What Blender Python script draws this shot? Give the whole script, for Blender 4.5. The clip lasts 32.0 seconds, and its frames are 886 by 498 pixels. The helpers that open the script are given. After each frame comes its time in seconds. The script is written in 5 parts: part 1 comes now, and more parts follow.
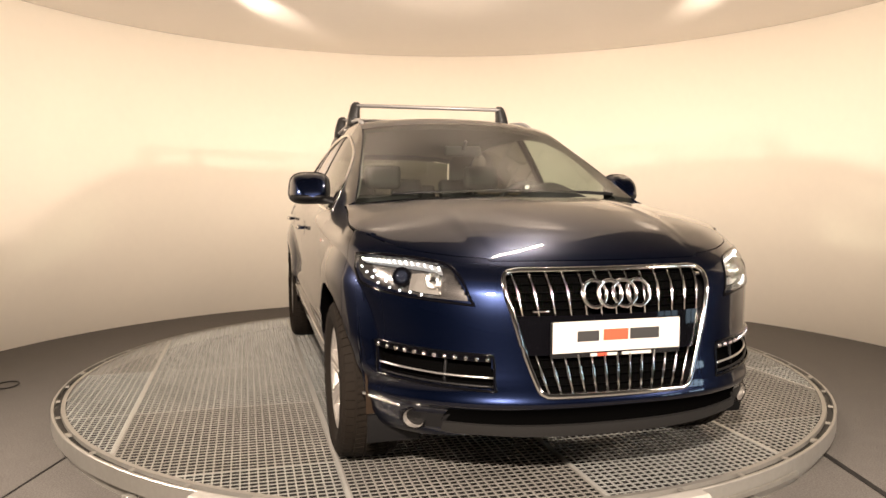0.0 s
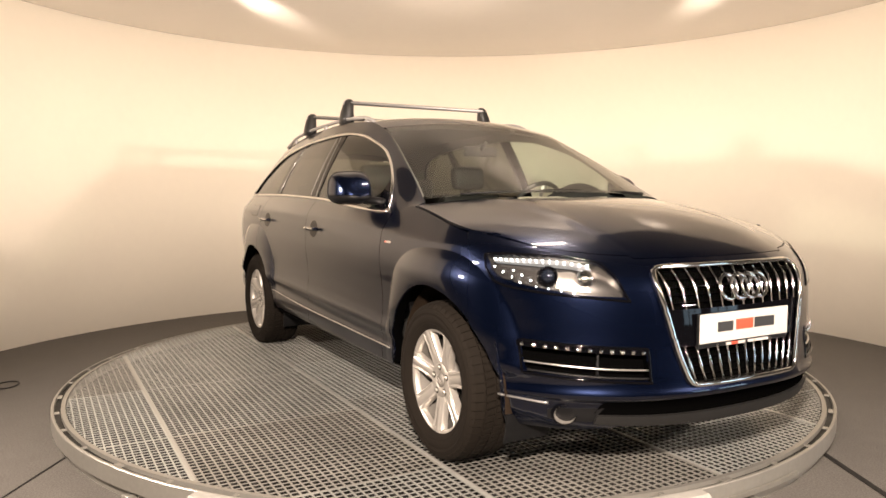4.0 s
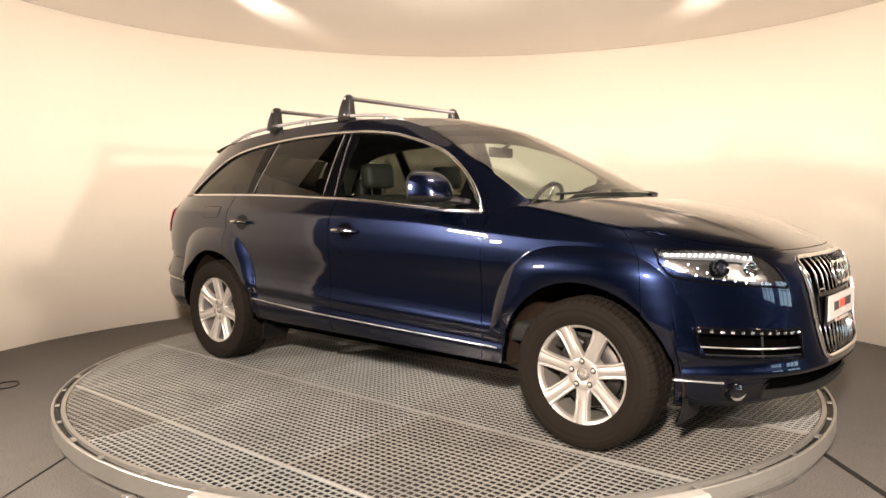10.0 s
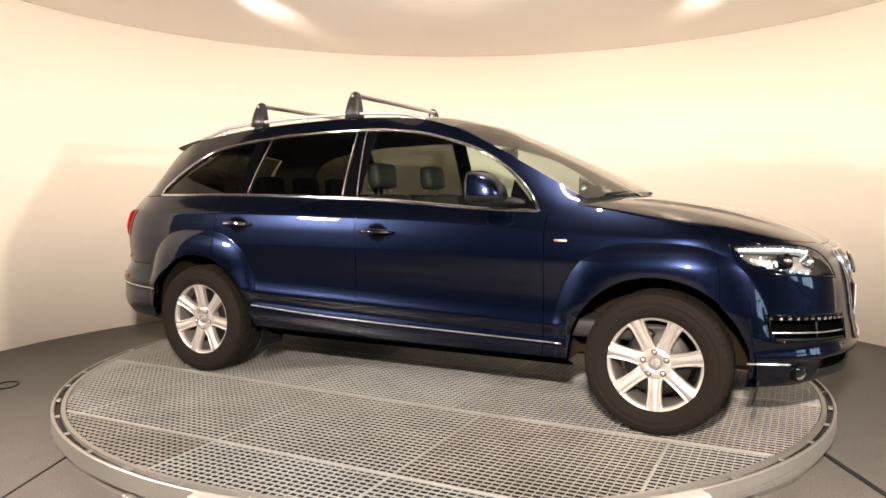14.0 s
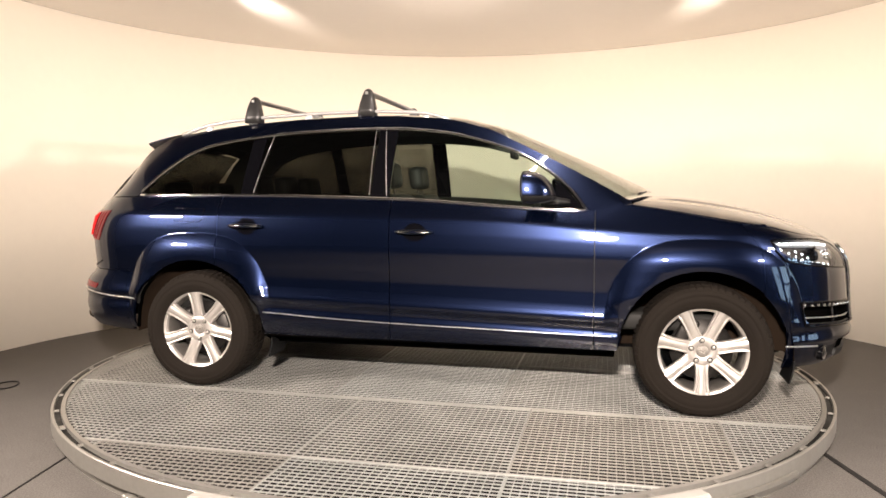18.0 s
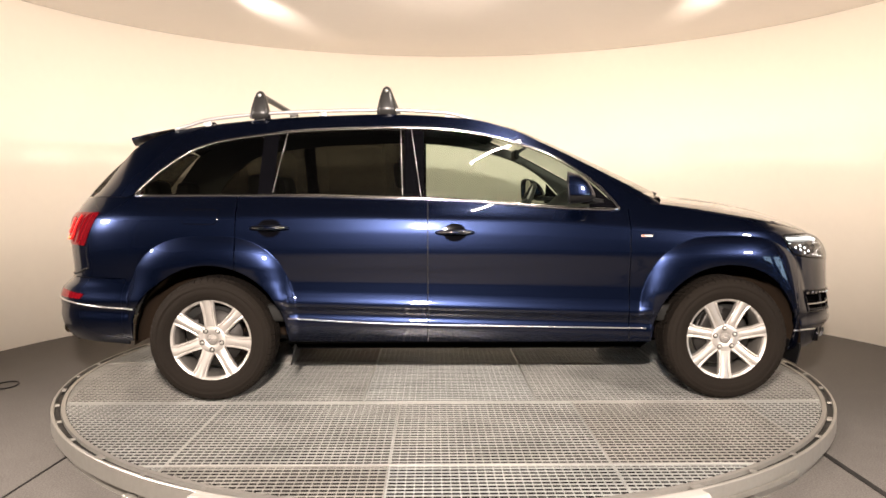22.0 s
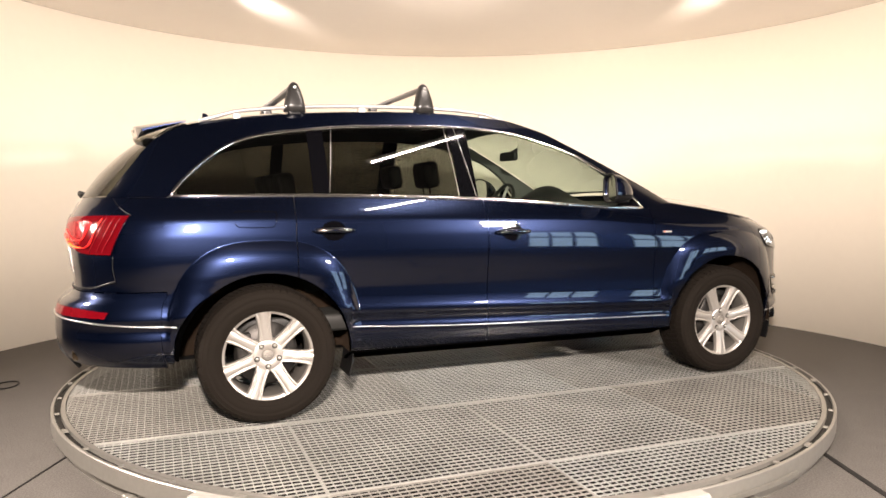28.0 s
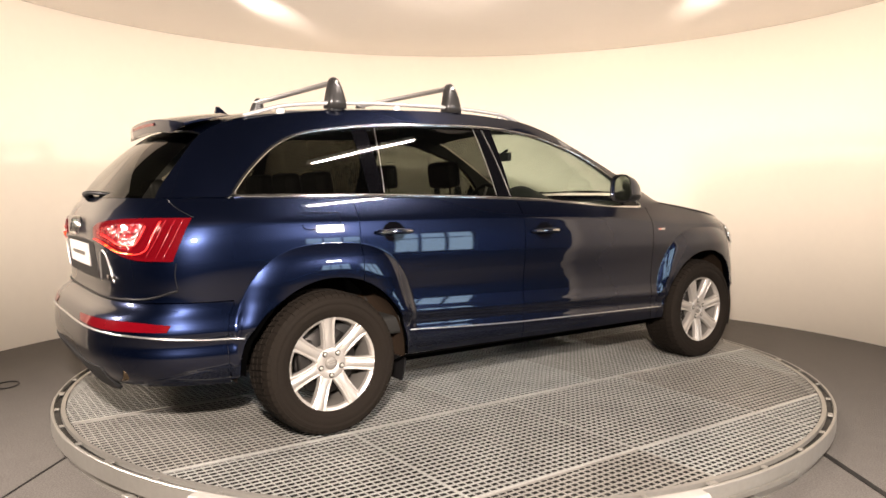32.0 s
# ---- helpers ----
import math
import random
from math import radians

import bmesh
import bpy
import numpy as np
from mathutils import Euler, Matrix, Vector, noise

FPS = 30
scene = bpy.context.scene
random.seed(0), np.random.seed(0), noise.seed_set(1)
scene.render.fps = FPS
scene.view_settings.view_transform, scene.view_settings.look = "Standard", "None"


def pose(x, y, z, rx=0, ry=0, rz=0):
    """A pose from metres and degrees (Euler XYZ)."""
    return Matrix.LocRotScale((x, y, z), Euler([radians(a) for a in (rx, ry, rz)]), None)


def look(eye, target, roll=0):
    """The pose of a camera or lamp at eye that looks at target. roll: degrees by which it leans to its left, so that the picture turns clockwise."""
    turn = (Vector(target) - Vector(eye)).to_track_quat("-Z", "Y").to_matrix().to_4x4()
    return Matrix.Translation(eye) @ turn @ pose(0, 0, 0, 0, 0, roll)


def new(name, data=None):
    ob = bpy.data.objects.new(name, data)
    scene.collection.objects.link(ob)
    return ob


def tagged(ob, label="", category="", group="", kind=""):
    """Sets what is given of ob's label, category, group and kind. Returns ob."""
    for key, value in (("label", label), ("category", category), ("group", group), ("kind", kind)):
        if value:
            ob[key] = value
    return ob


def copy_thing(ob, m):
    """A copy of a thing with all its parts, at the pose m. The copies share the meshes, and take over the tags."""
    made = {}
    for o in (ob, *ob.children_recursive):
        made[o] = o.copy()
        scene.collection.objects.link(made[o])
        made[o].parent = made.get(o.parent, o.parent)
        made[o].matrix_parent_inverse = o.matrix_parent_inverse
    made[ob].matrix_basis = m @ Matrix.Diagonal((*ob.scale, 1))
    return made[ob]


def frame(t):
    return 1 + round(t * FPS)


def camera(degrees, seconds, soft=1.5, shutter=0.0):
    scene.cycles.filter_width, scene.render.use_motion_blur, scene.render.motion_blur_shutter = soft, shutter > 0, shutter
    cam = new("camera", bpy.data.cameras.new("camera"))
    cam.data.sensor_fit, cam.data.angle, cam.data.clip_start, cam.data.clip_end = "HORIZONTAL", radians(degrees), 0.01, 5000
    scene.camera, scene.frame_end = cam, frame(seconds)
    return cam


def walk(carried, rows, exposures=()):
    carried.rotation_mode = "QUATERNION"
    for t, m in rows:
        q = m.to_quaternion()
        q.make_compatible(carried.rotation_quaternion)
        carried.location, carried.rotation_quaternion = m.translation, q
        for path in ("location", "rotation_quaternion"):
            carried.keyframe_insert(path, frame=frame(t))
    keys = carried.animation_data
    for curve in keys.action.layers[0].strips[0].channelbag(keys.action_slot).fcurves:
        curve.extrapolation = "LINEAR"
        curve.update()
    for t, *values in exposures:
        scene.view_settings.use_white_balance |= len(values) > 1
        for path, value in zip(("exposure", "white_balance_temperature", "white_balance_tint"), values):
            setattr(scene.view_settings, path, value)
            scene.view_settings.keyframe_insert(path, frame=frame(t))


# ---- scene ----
cam = camera(62.42, 32.0, soft=1.6)
EYE = (0.0, -5.159, 1.206)
PITCH = math.radians(-4.316)
AIM = (EYE[0] - 0.0008, EYE[1] + math.cos(PITCH), EYE[2] + math.sin(PITCH))
# the film starts a little darker and warmer and settles after the first third
EXPOSURES = [(0.0, 0.49, 6980, 10), (7.0, 0.55, 6880, 10), (12.0, 0.64, 6650, 10), (17.0, 0.68, 6500, 10), (32.0, 0.76, 6530, 10)]
walk(cam, [(0.0, look(EYE, AIM)), (32.0, look(EYE, AIM))], EXPOSURES)

# ---- light ----
world = bpy.data.worlds.new("world")
scene.world = world
world.use_nodes = True
world.node_tree.nodes["Background"].inputs["Color"].default_value = (0.9, 0.95, 1.0, 1)
world.node_tree.nodes["Background"].inputs["Strength"].default_value = 0.02


def area_lamp(name, eye, target, size, watts, colour, size_y=None, spread=180):
    data = bpy.data.lights.new(name, "AREA")
    data.energy, data.color, data.size, data.spread = watts, colour, size, math.radians(spread)
    if size_y:
        data.shape, data.size_y = "RECTANGLE", size_y
    ob = new(name, data)
    ob.matrix_basis = look(eye, target)
    return ob


WARM = (1.0, 0.850, 0.757)
area_lamp("flood_light", (3.95, -4.15, 2.15), (0.0, -0.2, 0.5), 0.42, 68, WARM, 0.2, 105)
area_lamp("flood_light", (-4.0, -2.30, 1.95), (0.4, -0.4, 0.5), 0.42, 68, WARM, 0.2, 105)
area_lamp("flood_light", (-0.10, -5.45, 2.05), (0, 2.0, 0.9), 0.22, 480, WARM, 0.09)


def unseen_uplight(eye, target, watts, cone):
    data = bpy.data.lights.new("unseen_uplight", "SPOT")
    data.energy, data.color, data.spot_size, data.spot_blend, data.shadow_soft_size = watts, WARM, math.radians(cone), 1.0, 0.06
    new("unseen_uplight", data).matrix_basis = look(eye, target)


# unseen floods that throw their light onto the ceiling disc, and the tubes below it
unseen_uplight((-1.84, 0.45, 2.56), (-1.62, 1.66, 2.9), 380, 20)
unseen_uplight((2.30, 0.15, 2.55), (2.30, 1.25, 2.9), 300, 20)
# two more lamps added only as fill, to brighten the ceiling's middle
unseen_uplight((-1.50, -0.50, 2.43), (-0.50, 0.70, 2.93), 170, 36)
unseen_uplight((1.60, -0.50, 2.43), (0.60, 0.70, 2.93), 170, 36)
TUBES = (((0.3, -1.65), (0.86, -0.96)),)
for k, ((x0, y0), (x1, y1)) in enumerate(TUBES):
    mx, my = (x0 + x1) / 2, (y0 + y1) / 2
    lamp = area_lamp("tube_light", (mx, my, 2.815), (0, 0, 0), math.hypot(x1 - x0, y1 - y0), 30, WARM, 0.018)
    back = (Vector((mx * 5, my + 3.0, -0.6)) - Vector((mx, my, 2.815))).normalized()
    ax = Vector((x1 - x0, y1 - y0, 0)).normalized()
    zz = -(back - ax * back.dot(ax)).normalized()
    lamp.matrix_basis = Matrix.Translation((mx, my, 2.815)) @ Matrix((ax, zz.cross(ax), zz)).transposed().to_4x4()

# ---- materials ----


def mat(name, colour, rough=0.5, metal=0.0, coat=0.0, grain=0.0, scale=40.0, bump=0.0, stain=0.0, spec=0.5,
        emit=None, power=0.0, alpha=1.0, trans=0.0, ior=1.45, coat_rough=0.03):
    m = bpy.data.materials.new(name)
    m.use_nodes = True
    nt = m.node_tree
    b = nt.nodes["Principled BSDF"]
    b.inputs["Base Color"].default_value = (*colour, 1)
    b.inputs["Roughness"].default_value = rough
    b.inputs["Metallic"].default_value = metal
    b.inputs["Coat Weight"].default_value = coat
    b.inputs["Coat Roughness"].default_value = coat_rough
    b.inputs["Specular IOR Level"].default_value = spec
    b.inputs["Transmission Weight"].default_value = trans
    b.inputs["IOR"].default_value = ior
    b.inputs["Alpha"].default_value = alpha
    if emit:
        b.inputs["Emission Color"].default_value = (*emit, 1)
        b.inputs["Emission Strength"].default_value = power
    if grain or bump or stain:
        tc = nt.nodes.new("ShaderNodeTexCoord")
        fine = nt.nodes.new("ShaderNodeTexNoise")
        fine.inputs["Scale"].default_value = scale
        fine.inputs["Detail"].default_value = 6
        nt.links.new(tc.outputs["Object"], fine.inputs["Vector"])
        wide = nt.nodes.new("ShaderNodeTexNoise")
        wide.inputs["Scale"].default_value = scale * 0.06
        wide.inputs["Detail"].default_value = 4
        nt.links.new(tc.outputs["Object"], wide.inputs["Vector"])
        mix = nt.nodes.new("ShaderNodeMath")
        mix.operation = "MULTIPLY_ADD"
        mix.inputs[1].default_value = grain
        mix.inputs[2].default_value = 1 - grain / 2 - stain / 2
        nt.links.new(fine.outputs["Fac"], mix.inputs[0])
        mix2 = nt.nodes.new("ShaderNodeMath")
        mix2.operation = "MULTIPLY_ADD"
        mix2.inputs[1].default_value = stain
        nt.links.new(wide.outputs["Fac"], mix2.inputs[0])
        nt.links.new(mix.outputs[0], mix2.inputs[2])
        mul = nt.nodes.new("ShaderNodeMix")
        mul.data_type, mul.blend_type = "RGBA", "MULTIPLY"
        mul.inputs[0].default_value = 1
        mul.inputs[6].default_value = (*colour, 1)
        nt.links.new(mix2.outputs[0], mul.inputs[7])
        nt.links.new(mul.outputs[2], b.inputs["Base Color"])
        rr = nt.nodes.new("ShaderNodeMath")
        rr.operation = "MULTIPLY_ADD"
        rr.inputs[1].default_value = 0.25 * (grain + stain)
        rr.inputs[2].default_value = rough - 0.12 * (grain + stain)
        nt.links.new(wide.outputs["Fac"], rr.inputs[0])
        nt.links.new(rr.outputs[0], b.inputs["Roughness"])
        if bump:
            bn = nt.nodes.new("ShaderNodeBump")
            bn.inputs["Strength"].default_value = 0.6
            bn.inputs["Distance"].default_value = bump
            nt.links.new(fine.outputs["Fac"], bn.inputs["Height"])
            nt.links.new(bn.outputs["Normal"], b.inputs["Normal"])
    return m


M_WALL = mat("wall_paint", (0.84, 0.775, 0.66), 0.75, grain=0.04, stain=0.08, scale=12)
M_CEIL = mat("ceiling_sheet", (0.80, 0.75, 0.685), 0.24, grain=0.03, stain=0.06, scale=8)
M_CARPET = mat("carpet", (0.112, 0.104, 0.095), 0.95, grain=1.4, stain=0.3, scale=120, bump=0.010, spec=0.1)
M_HALL = mat("hall_wall", (0.10, 0.095, 0.09), 0.85, grain=0.1, stain=0.3, scale=10, spec=0.2)
# near-black colour that stands for an unlit ceiling
M_SHADECEIL = mat("ceiling_shade", (0.025, 0.024, 0.023), 0.85, grain=0.2, stain=0.3, scale=10, spec=0.1)
M_SEAM = mat("bright_steel", (0.40, 0.395, 0.37), 0.42, 0.5, grain=0.3, stain=0.3, scale=60)
M_STEEL = mat("galvanised_steel", (0.40, 0.402, 0.376), 0.40, 0.7, grain=0.35, stain=0.5, scale=60)
M_STEEL2 = mat("galvanised_steel_dull", (0.345, 0.335, 0.305), 0.45, 0.7, grain=0.35, stain=0.5, scale=60)
M_STEEL3 = mat("galvanised_steel_new", (0.45, 0.463, 0.44), 0.38, 0.7, grain=0.35, stain=0.4, scale=60)
M_RIM = mat("rim_aluminium", (0.31, 0.30, 0.27), 0.42, 0.7, grain=0.2, stain=0.2, scale=40)
M_COVER = mat("cover_metal", (0.30, 0.29, 0.265), 0.7, 0.3, grain=0.2, stain=0.3, scale=40, spec=0.2)
# near-black: shade below the grating bars, and the carpet joints' own dark
M_SHADEJOINT = mat("gap_shade_joint", (0.014, 0.013, 0.012), 0.8, grain=0.3, stain=0.4, scale=30, spec=0.2)
M_PAINT = mat("blue_paint", (0.0016, 0.0046, 0.0178), 0.30, 0.9, coat=1.0)
M_BLACK = mat("black_plastic", (0.0045, 0.0045, 0.0048), 0.45, grain=0.2, scale=300, bump=0.0004, spec=0.2)
M_GLOSSBLACK = mat("gloss_black", (0.0015, 0.0015, 0.002), 0.05, coat=0.1, spec=0.15)
M_RUBBER = mat("tyre_rubber", (0.0075, 0.0058, 0.0043), 0.85, grain=0.35, stain=0.5, scale=90, bump=0.001, spec=0.1)
M_DUSTY = mat("dusty_liner", (0.016, 0.011, 0.0075), 0.95, grain=0.4, stain=0.6, scale=30, bump=0.003, spec=0.03)
M_ALLOY = mat("alloy_silver", (0.37, 0.35, 0.32), 0.36, 0.65, coat=0.2, stain=0.1, grain=0.05, scale=50)
M_BARREL = mat("darker_alloy", (0.16, 0.15, 0.135), 0.55, 0.6, grain=0.2, stain=0.3, scale=60)
M_CHROME = mat("chrome", (0.80, 0.79, 0.77), 0.09, 1.0)
M_SATIN = mat("satin_aluminium", (0.62, 0.61, 0.59), 0.3, 0.95, grain=0.05, scale=80)
M_DARKMETAL = mat("brake_metal", (0.03, 0.028, 0.026), 0.45, 0.8, grain=0.3, stain=0.3, scale=80)
M_INTERIOR = mat("black_leather", (0.016, 0.016, 0.015), 0.5, grain=0.3, scale=150, bump=0.0008, spec=0.2)
M_HEADLINER = mat("headliner_cloth", (0.11, 0.11, 0.10), 0.9, grain=0.2, scale=200)
M_WHITE = mat("white_plate", (0.35, 0.335, 0.315), 0.35, spec=0.2)
# stands for deep shade in recesses and under the car, not a plastic colour
M_DEEPSHADE = mat("deep_shade", (0.001, 0.001, 0.001), 0.8, spec=0.0)


def glass_mat(name, tint, clear):
    """Thin tinted sheet: part of the light goes straight through, part is mirrored."""
    m = bpy.data.materials.new(name)
    m.use_nodes = True
    nt = m.node_tree
    nt.nodes.remove(nt.nodes["Principled BSDF"])
    out = nt.nodes["Material Output"]
    tr = nt.nodes.new("ShaderNodeBsdfTransparent")
    tr.inputs["Color"].default_value = (*[clear * c for c in tint], 1)
    gl = nt.nodes.new("ShaderNodeBsdfGlossy")
    gl.inputs["Roughness"].default_value = 0.015
    lw = nt.nodes.new("ShaderNodeLayerWeight")
    lw.inputs["Blend"].default_value = 0.5
    p5 = nt.nodes.new("ShaderNodeMath")
    p5.operation = "POWER"
    p5.inputs[1].default_value = 4.0
    nt.links.new(lw.outputs["Facing"], p5.inputs[0])
    fr = nt.nodes.new("ShaderNodeMath")
    fr.operation = "MULTIPLY_ADD"
    fr.inputs[1].default_value, fr.inputs[2].default_value = 0.94, 0.055
    nt.links.new(p5.outputs[0], fr.inputs[0])
    mix = nt.nodes.new("ShaderNodeMixShader")
    nt.links.new(fr.outputs[0], mix.inputs[0])
    nt.links.new(tr.outputs[0], mix.inputs[1])
    nt.links.new(gl.outputs[0], mix.inputs[2])
    nt.links.new(mix.outputs[0], out.inputs["Surface"])
    return m


M_GLASS = glass_mat("clear_glass", (0.86, 0.95, 0.88), 0.80)
M_PRIVACY = glass_mat("privacy_glass", (0.95, 0.95, 0.82), 0.15)
M_LENS = glass_mat("lamp_lens", (1, 1, 1), 0.95)

# ---- mesh helpers ----


def mesh_ob(name, verts, faces, material, parent=None, label="", smooth=True, kind=""):
    me = bpy.data.meshes.new(name)
    me.from_pydata([tuple(v) for v in verts], [], faces)
    me.update()
    if smooth:
        me.polygons.foreach_set("use_smooth", [True] * len(me.polygons))
    me.materials.append(material)
    ob = new(name, me)
    if parent:
        ob.parent = parent
    return tagged(ob, label, kind=kind)


def part(name, bm, material, parent, label="", smooth=True):
    me = bpy.data.meshes.new(name)
    bm.to_mesh(me)
    bm.free()
    if smooth:
        me.polygons.foreach_set("use_smooth", [True] * len(me.polygons))
    me.materials.append(material)
    ob = new(name, me)
    ob.parent = parent
    return tagged(ob, label)


def grid_faces(nu, nv, off=0, flip=False):
    out = []
    for i in range(nu):
        for j in range(nv):
            a = off + i * (nv + 1) + j
            q = (a, a + nv + 1, a + nv + 2, a + 1)
            out.append(q[::-1] if flip else q)
    return out


def sheet(fn, nu, nv, lip=0.0, flip=False, keep=None):
    """A curved sheet fn(u, v) with its rim turned inwards by lip. keep(p): faces to leave."""
    g = np.array([[fn(i / nu, j / nv) for j in range(nv + 1)] for i in range(nu + 1)], float)
    verts = list(g.reshape(-1, 3))
    faces = grid_faces(nu, nv, 0, flip)
    if keep:
        faces = [f for f in faces if keep(sum(verts[k] for k in f) / 4)]
    if lip:
        gu = np.gradient(g, axis=0)
        gv = np.gradient(g, axis=1)
        n = np.cross(gu, gv)
        n /= np.linalg.norm(n, axis=2, keepdims=True) + 1e-12
        if flip:
            n = -n
        ring = [(i, 0) for i in range(nu)] + [(nu, j) for j in range(nv)] + [(i, nv) for i in range(nu, 0, -1)] + [(0, j) for j in range(nv, 0, -1)]
        o = len(verts)
        for i, j in ring:
            verts.append(g[i, j])
            verts.append(g[i, j] - n[i, j] * lip)
        k = len(ring)
        for m in range(k):
            a, b = o + 2 * m, o + 2 * ((m + 1) % k)
            q = (a, a + 1, b + 1, b)
            faces.append(q if not flip else q[::-1])
    return verts, faces


def tube(path, radius, sides=8, closed=False, squash=1.0):
    """A round bar along a list of points."""
    pts = [Vector(p) for p in path]
    verts, faces, k = [], [], len(pts)
    for i, p in enumerate(pts):
        a = pts[i - 1] if (i or closed) else p
        b = pts[(i + 1) % k] if (i < k - 1 or closed) else p
        d = (b - a).normalized()
        up = Vector((0, 0, 1)) if abs(d.z) < 0.95 else Vector((1, 0, 0))
        s = d.cross(up).normalized()
        w = s.cross(d)
        r = radius[i] if isinstance(radius, (list, tuple)) else radius
        for j in range(sides):
            t = 2 * math.pi * j / sides
            verts.append(p + s * (r * math.cos(t)) + w * (r * squash * math.sin(t)))
    for i in range(k if closed else k - 1):
        for j in range(sides):
            a, b = i * sides + j, i * sides + (j + 1) % sides
            c, d = ((i + 1) % k) * sides + (j + 1) % sides, ((i + 1) % k) * sides + j
            faces.append((a, b, c, d))
    if not closed:
        faces.append(tuple(range(sides - 1, -1, -1)))
        faces.append(tuple(range((k - 1) * sides, k * sides)))
    return verts, faces


def lathe(profile, n=48, axis="y"):
    """Profile of (radius, height) turned round an axis."""
    verts, faces, k = [], [], len(profile)
    for i in range(n):
        a = 2 * math.pi * i / n
        for r, h in profile:
            v = (r * math.cos(a), r * math.sin(a), h)
            verts.append(v if axis == "z" else (v[0], h, v[1]))
    for i in range(n):
        for j in range(k - 1):
            a, b = i * k + j, ((i + 1) % n) * k + j
            q = (a, b, b + 1, a + 1)
            faces.append(q if axis == "z" else q[::-1])
    return verts, faces


def box(cx, cy, cz, sx, sy, sz, bevel=0.0, rot=None):
    bm = bmesh.new()
    bmesh.ops.create_cube(bm, size=1)
    bmesh.ops.scale(bm, vec=(sx, sy, sz), verts=bm.verts)
    if bevel:
        bmesh.ops.bevel(bm, geom=bm.edges[:], offset=bevel, segments=2, affect="EDGES", profile=0.5)
    if rot:
        bmesh.ops.transform(bm, matrix=rot, verts=bm.verts)
    bmesh.ops.translate(bm, vec=(cx, cy, cz), verts=bm.verts)
    return bm


def merge(*pairs):
    V, F = [], []
    for v, f in pairs:
        o = len(V)
        V += [tuple(q) for q in v]
        F += [tuple(i + o for i in q) for q in f]
    return V, F


def curve(pts):
    """A smooth curve through (x, y) pairs in rising x: monotone cubic, flat ends carried on."""
    xs = [p[0] for p in pts]
    ys = [p[1] for p in pts]
    n = len(xs)
    d = [(ys[i + 1] - ys[i]) / (xs[i + 1] - xs[i]) for i in range(n - 1)]
    m = [d[0]] + [0 if d[i - 1] * d[i] <= 0 else 2 * d[i - 1] * d[i] / (d[i - 1] + d[i]) for i in range(1, n - 1)] + [d[-1]]

    def f(x):
        if x <= xs[0]:
            return ys[0] + m[0] * (x - xs[0])
        if x >= xs[-1]:
            return ys[-1] + m[-1] * (x - xs[-1])
        i = 0
        while x > xs[i + 1]:
            i += 1
        h = xs[i + 1] - xs[i]
        t = (x - xs[i]) / h
        return ((1 + 2 * t) * (1 - t) ** 2 * ys[i] + t * (1 - t) ** 2 * h * m[i] + t * t * (3 - 2 * t) * ys[i + 1] + t * t * (t - 1) * h * m[i + 1])
    return f


# ---- room ----
FLOOR_Z = -0.15
WALL_C, WALL_R, CEIL_Z = (0.08, 0.0), 4.05, 2.9
CEIL_EDGE = -0.75
A0, A1 = math.radians(-16), math.radians(188)


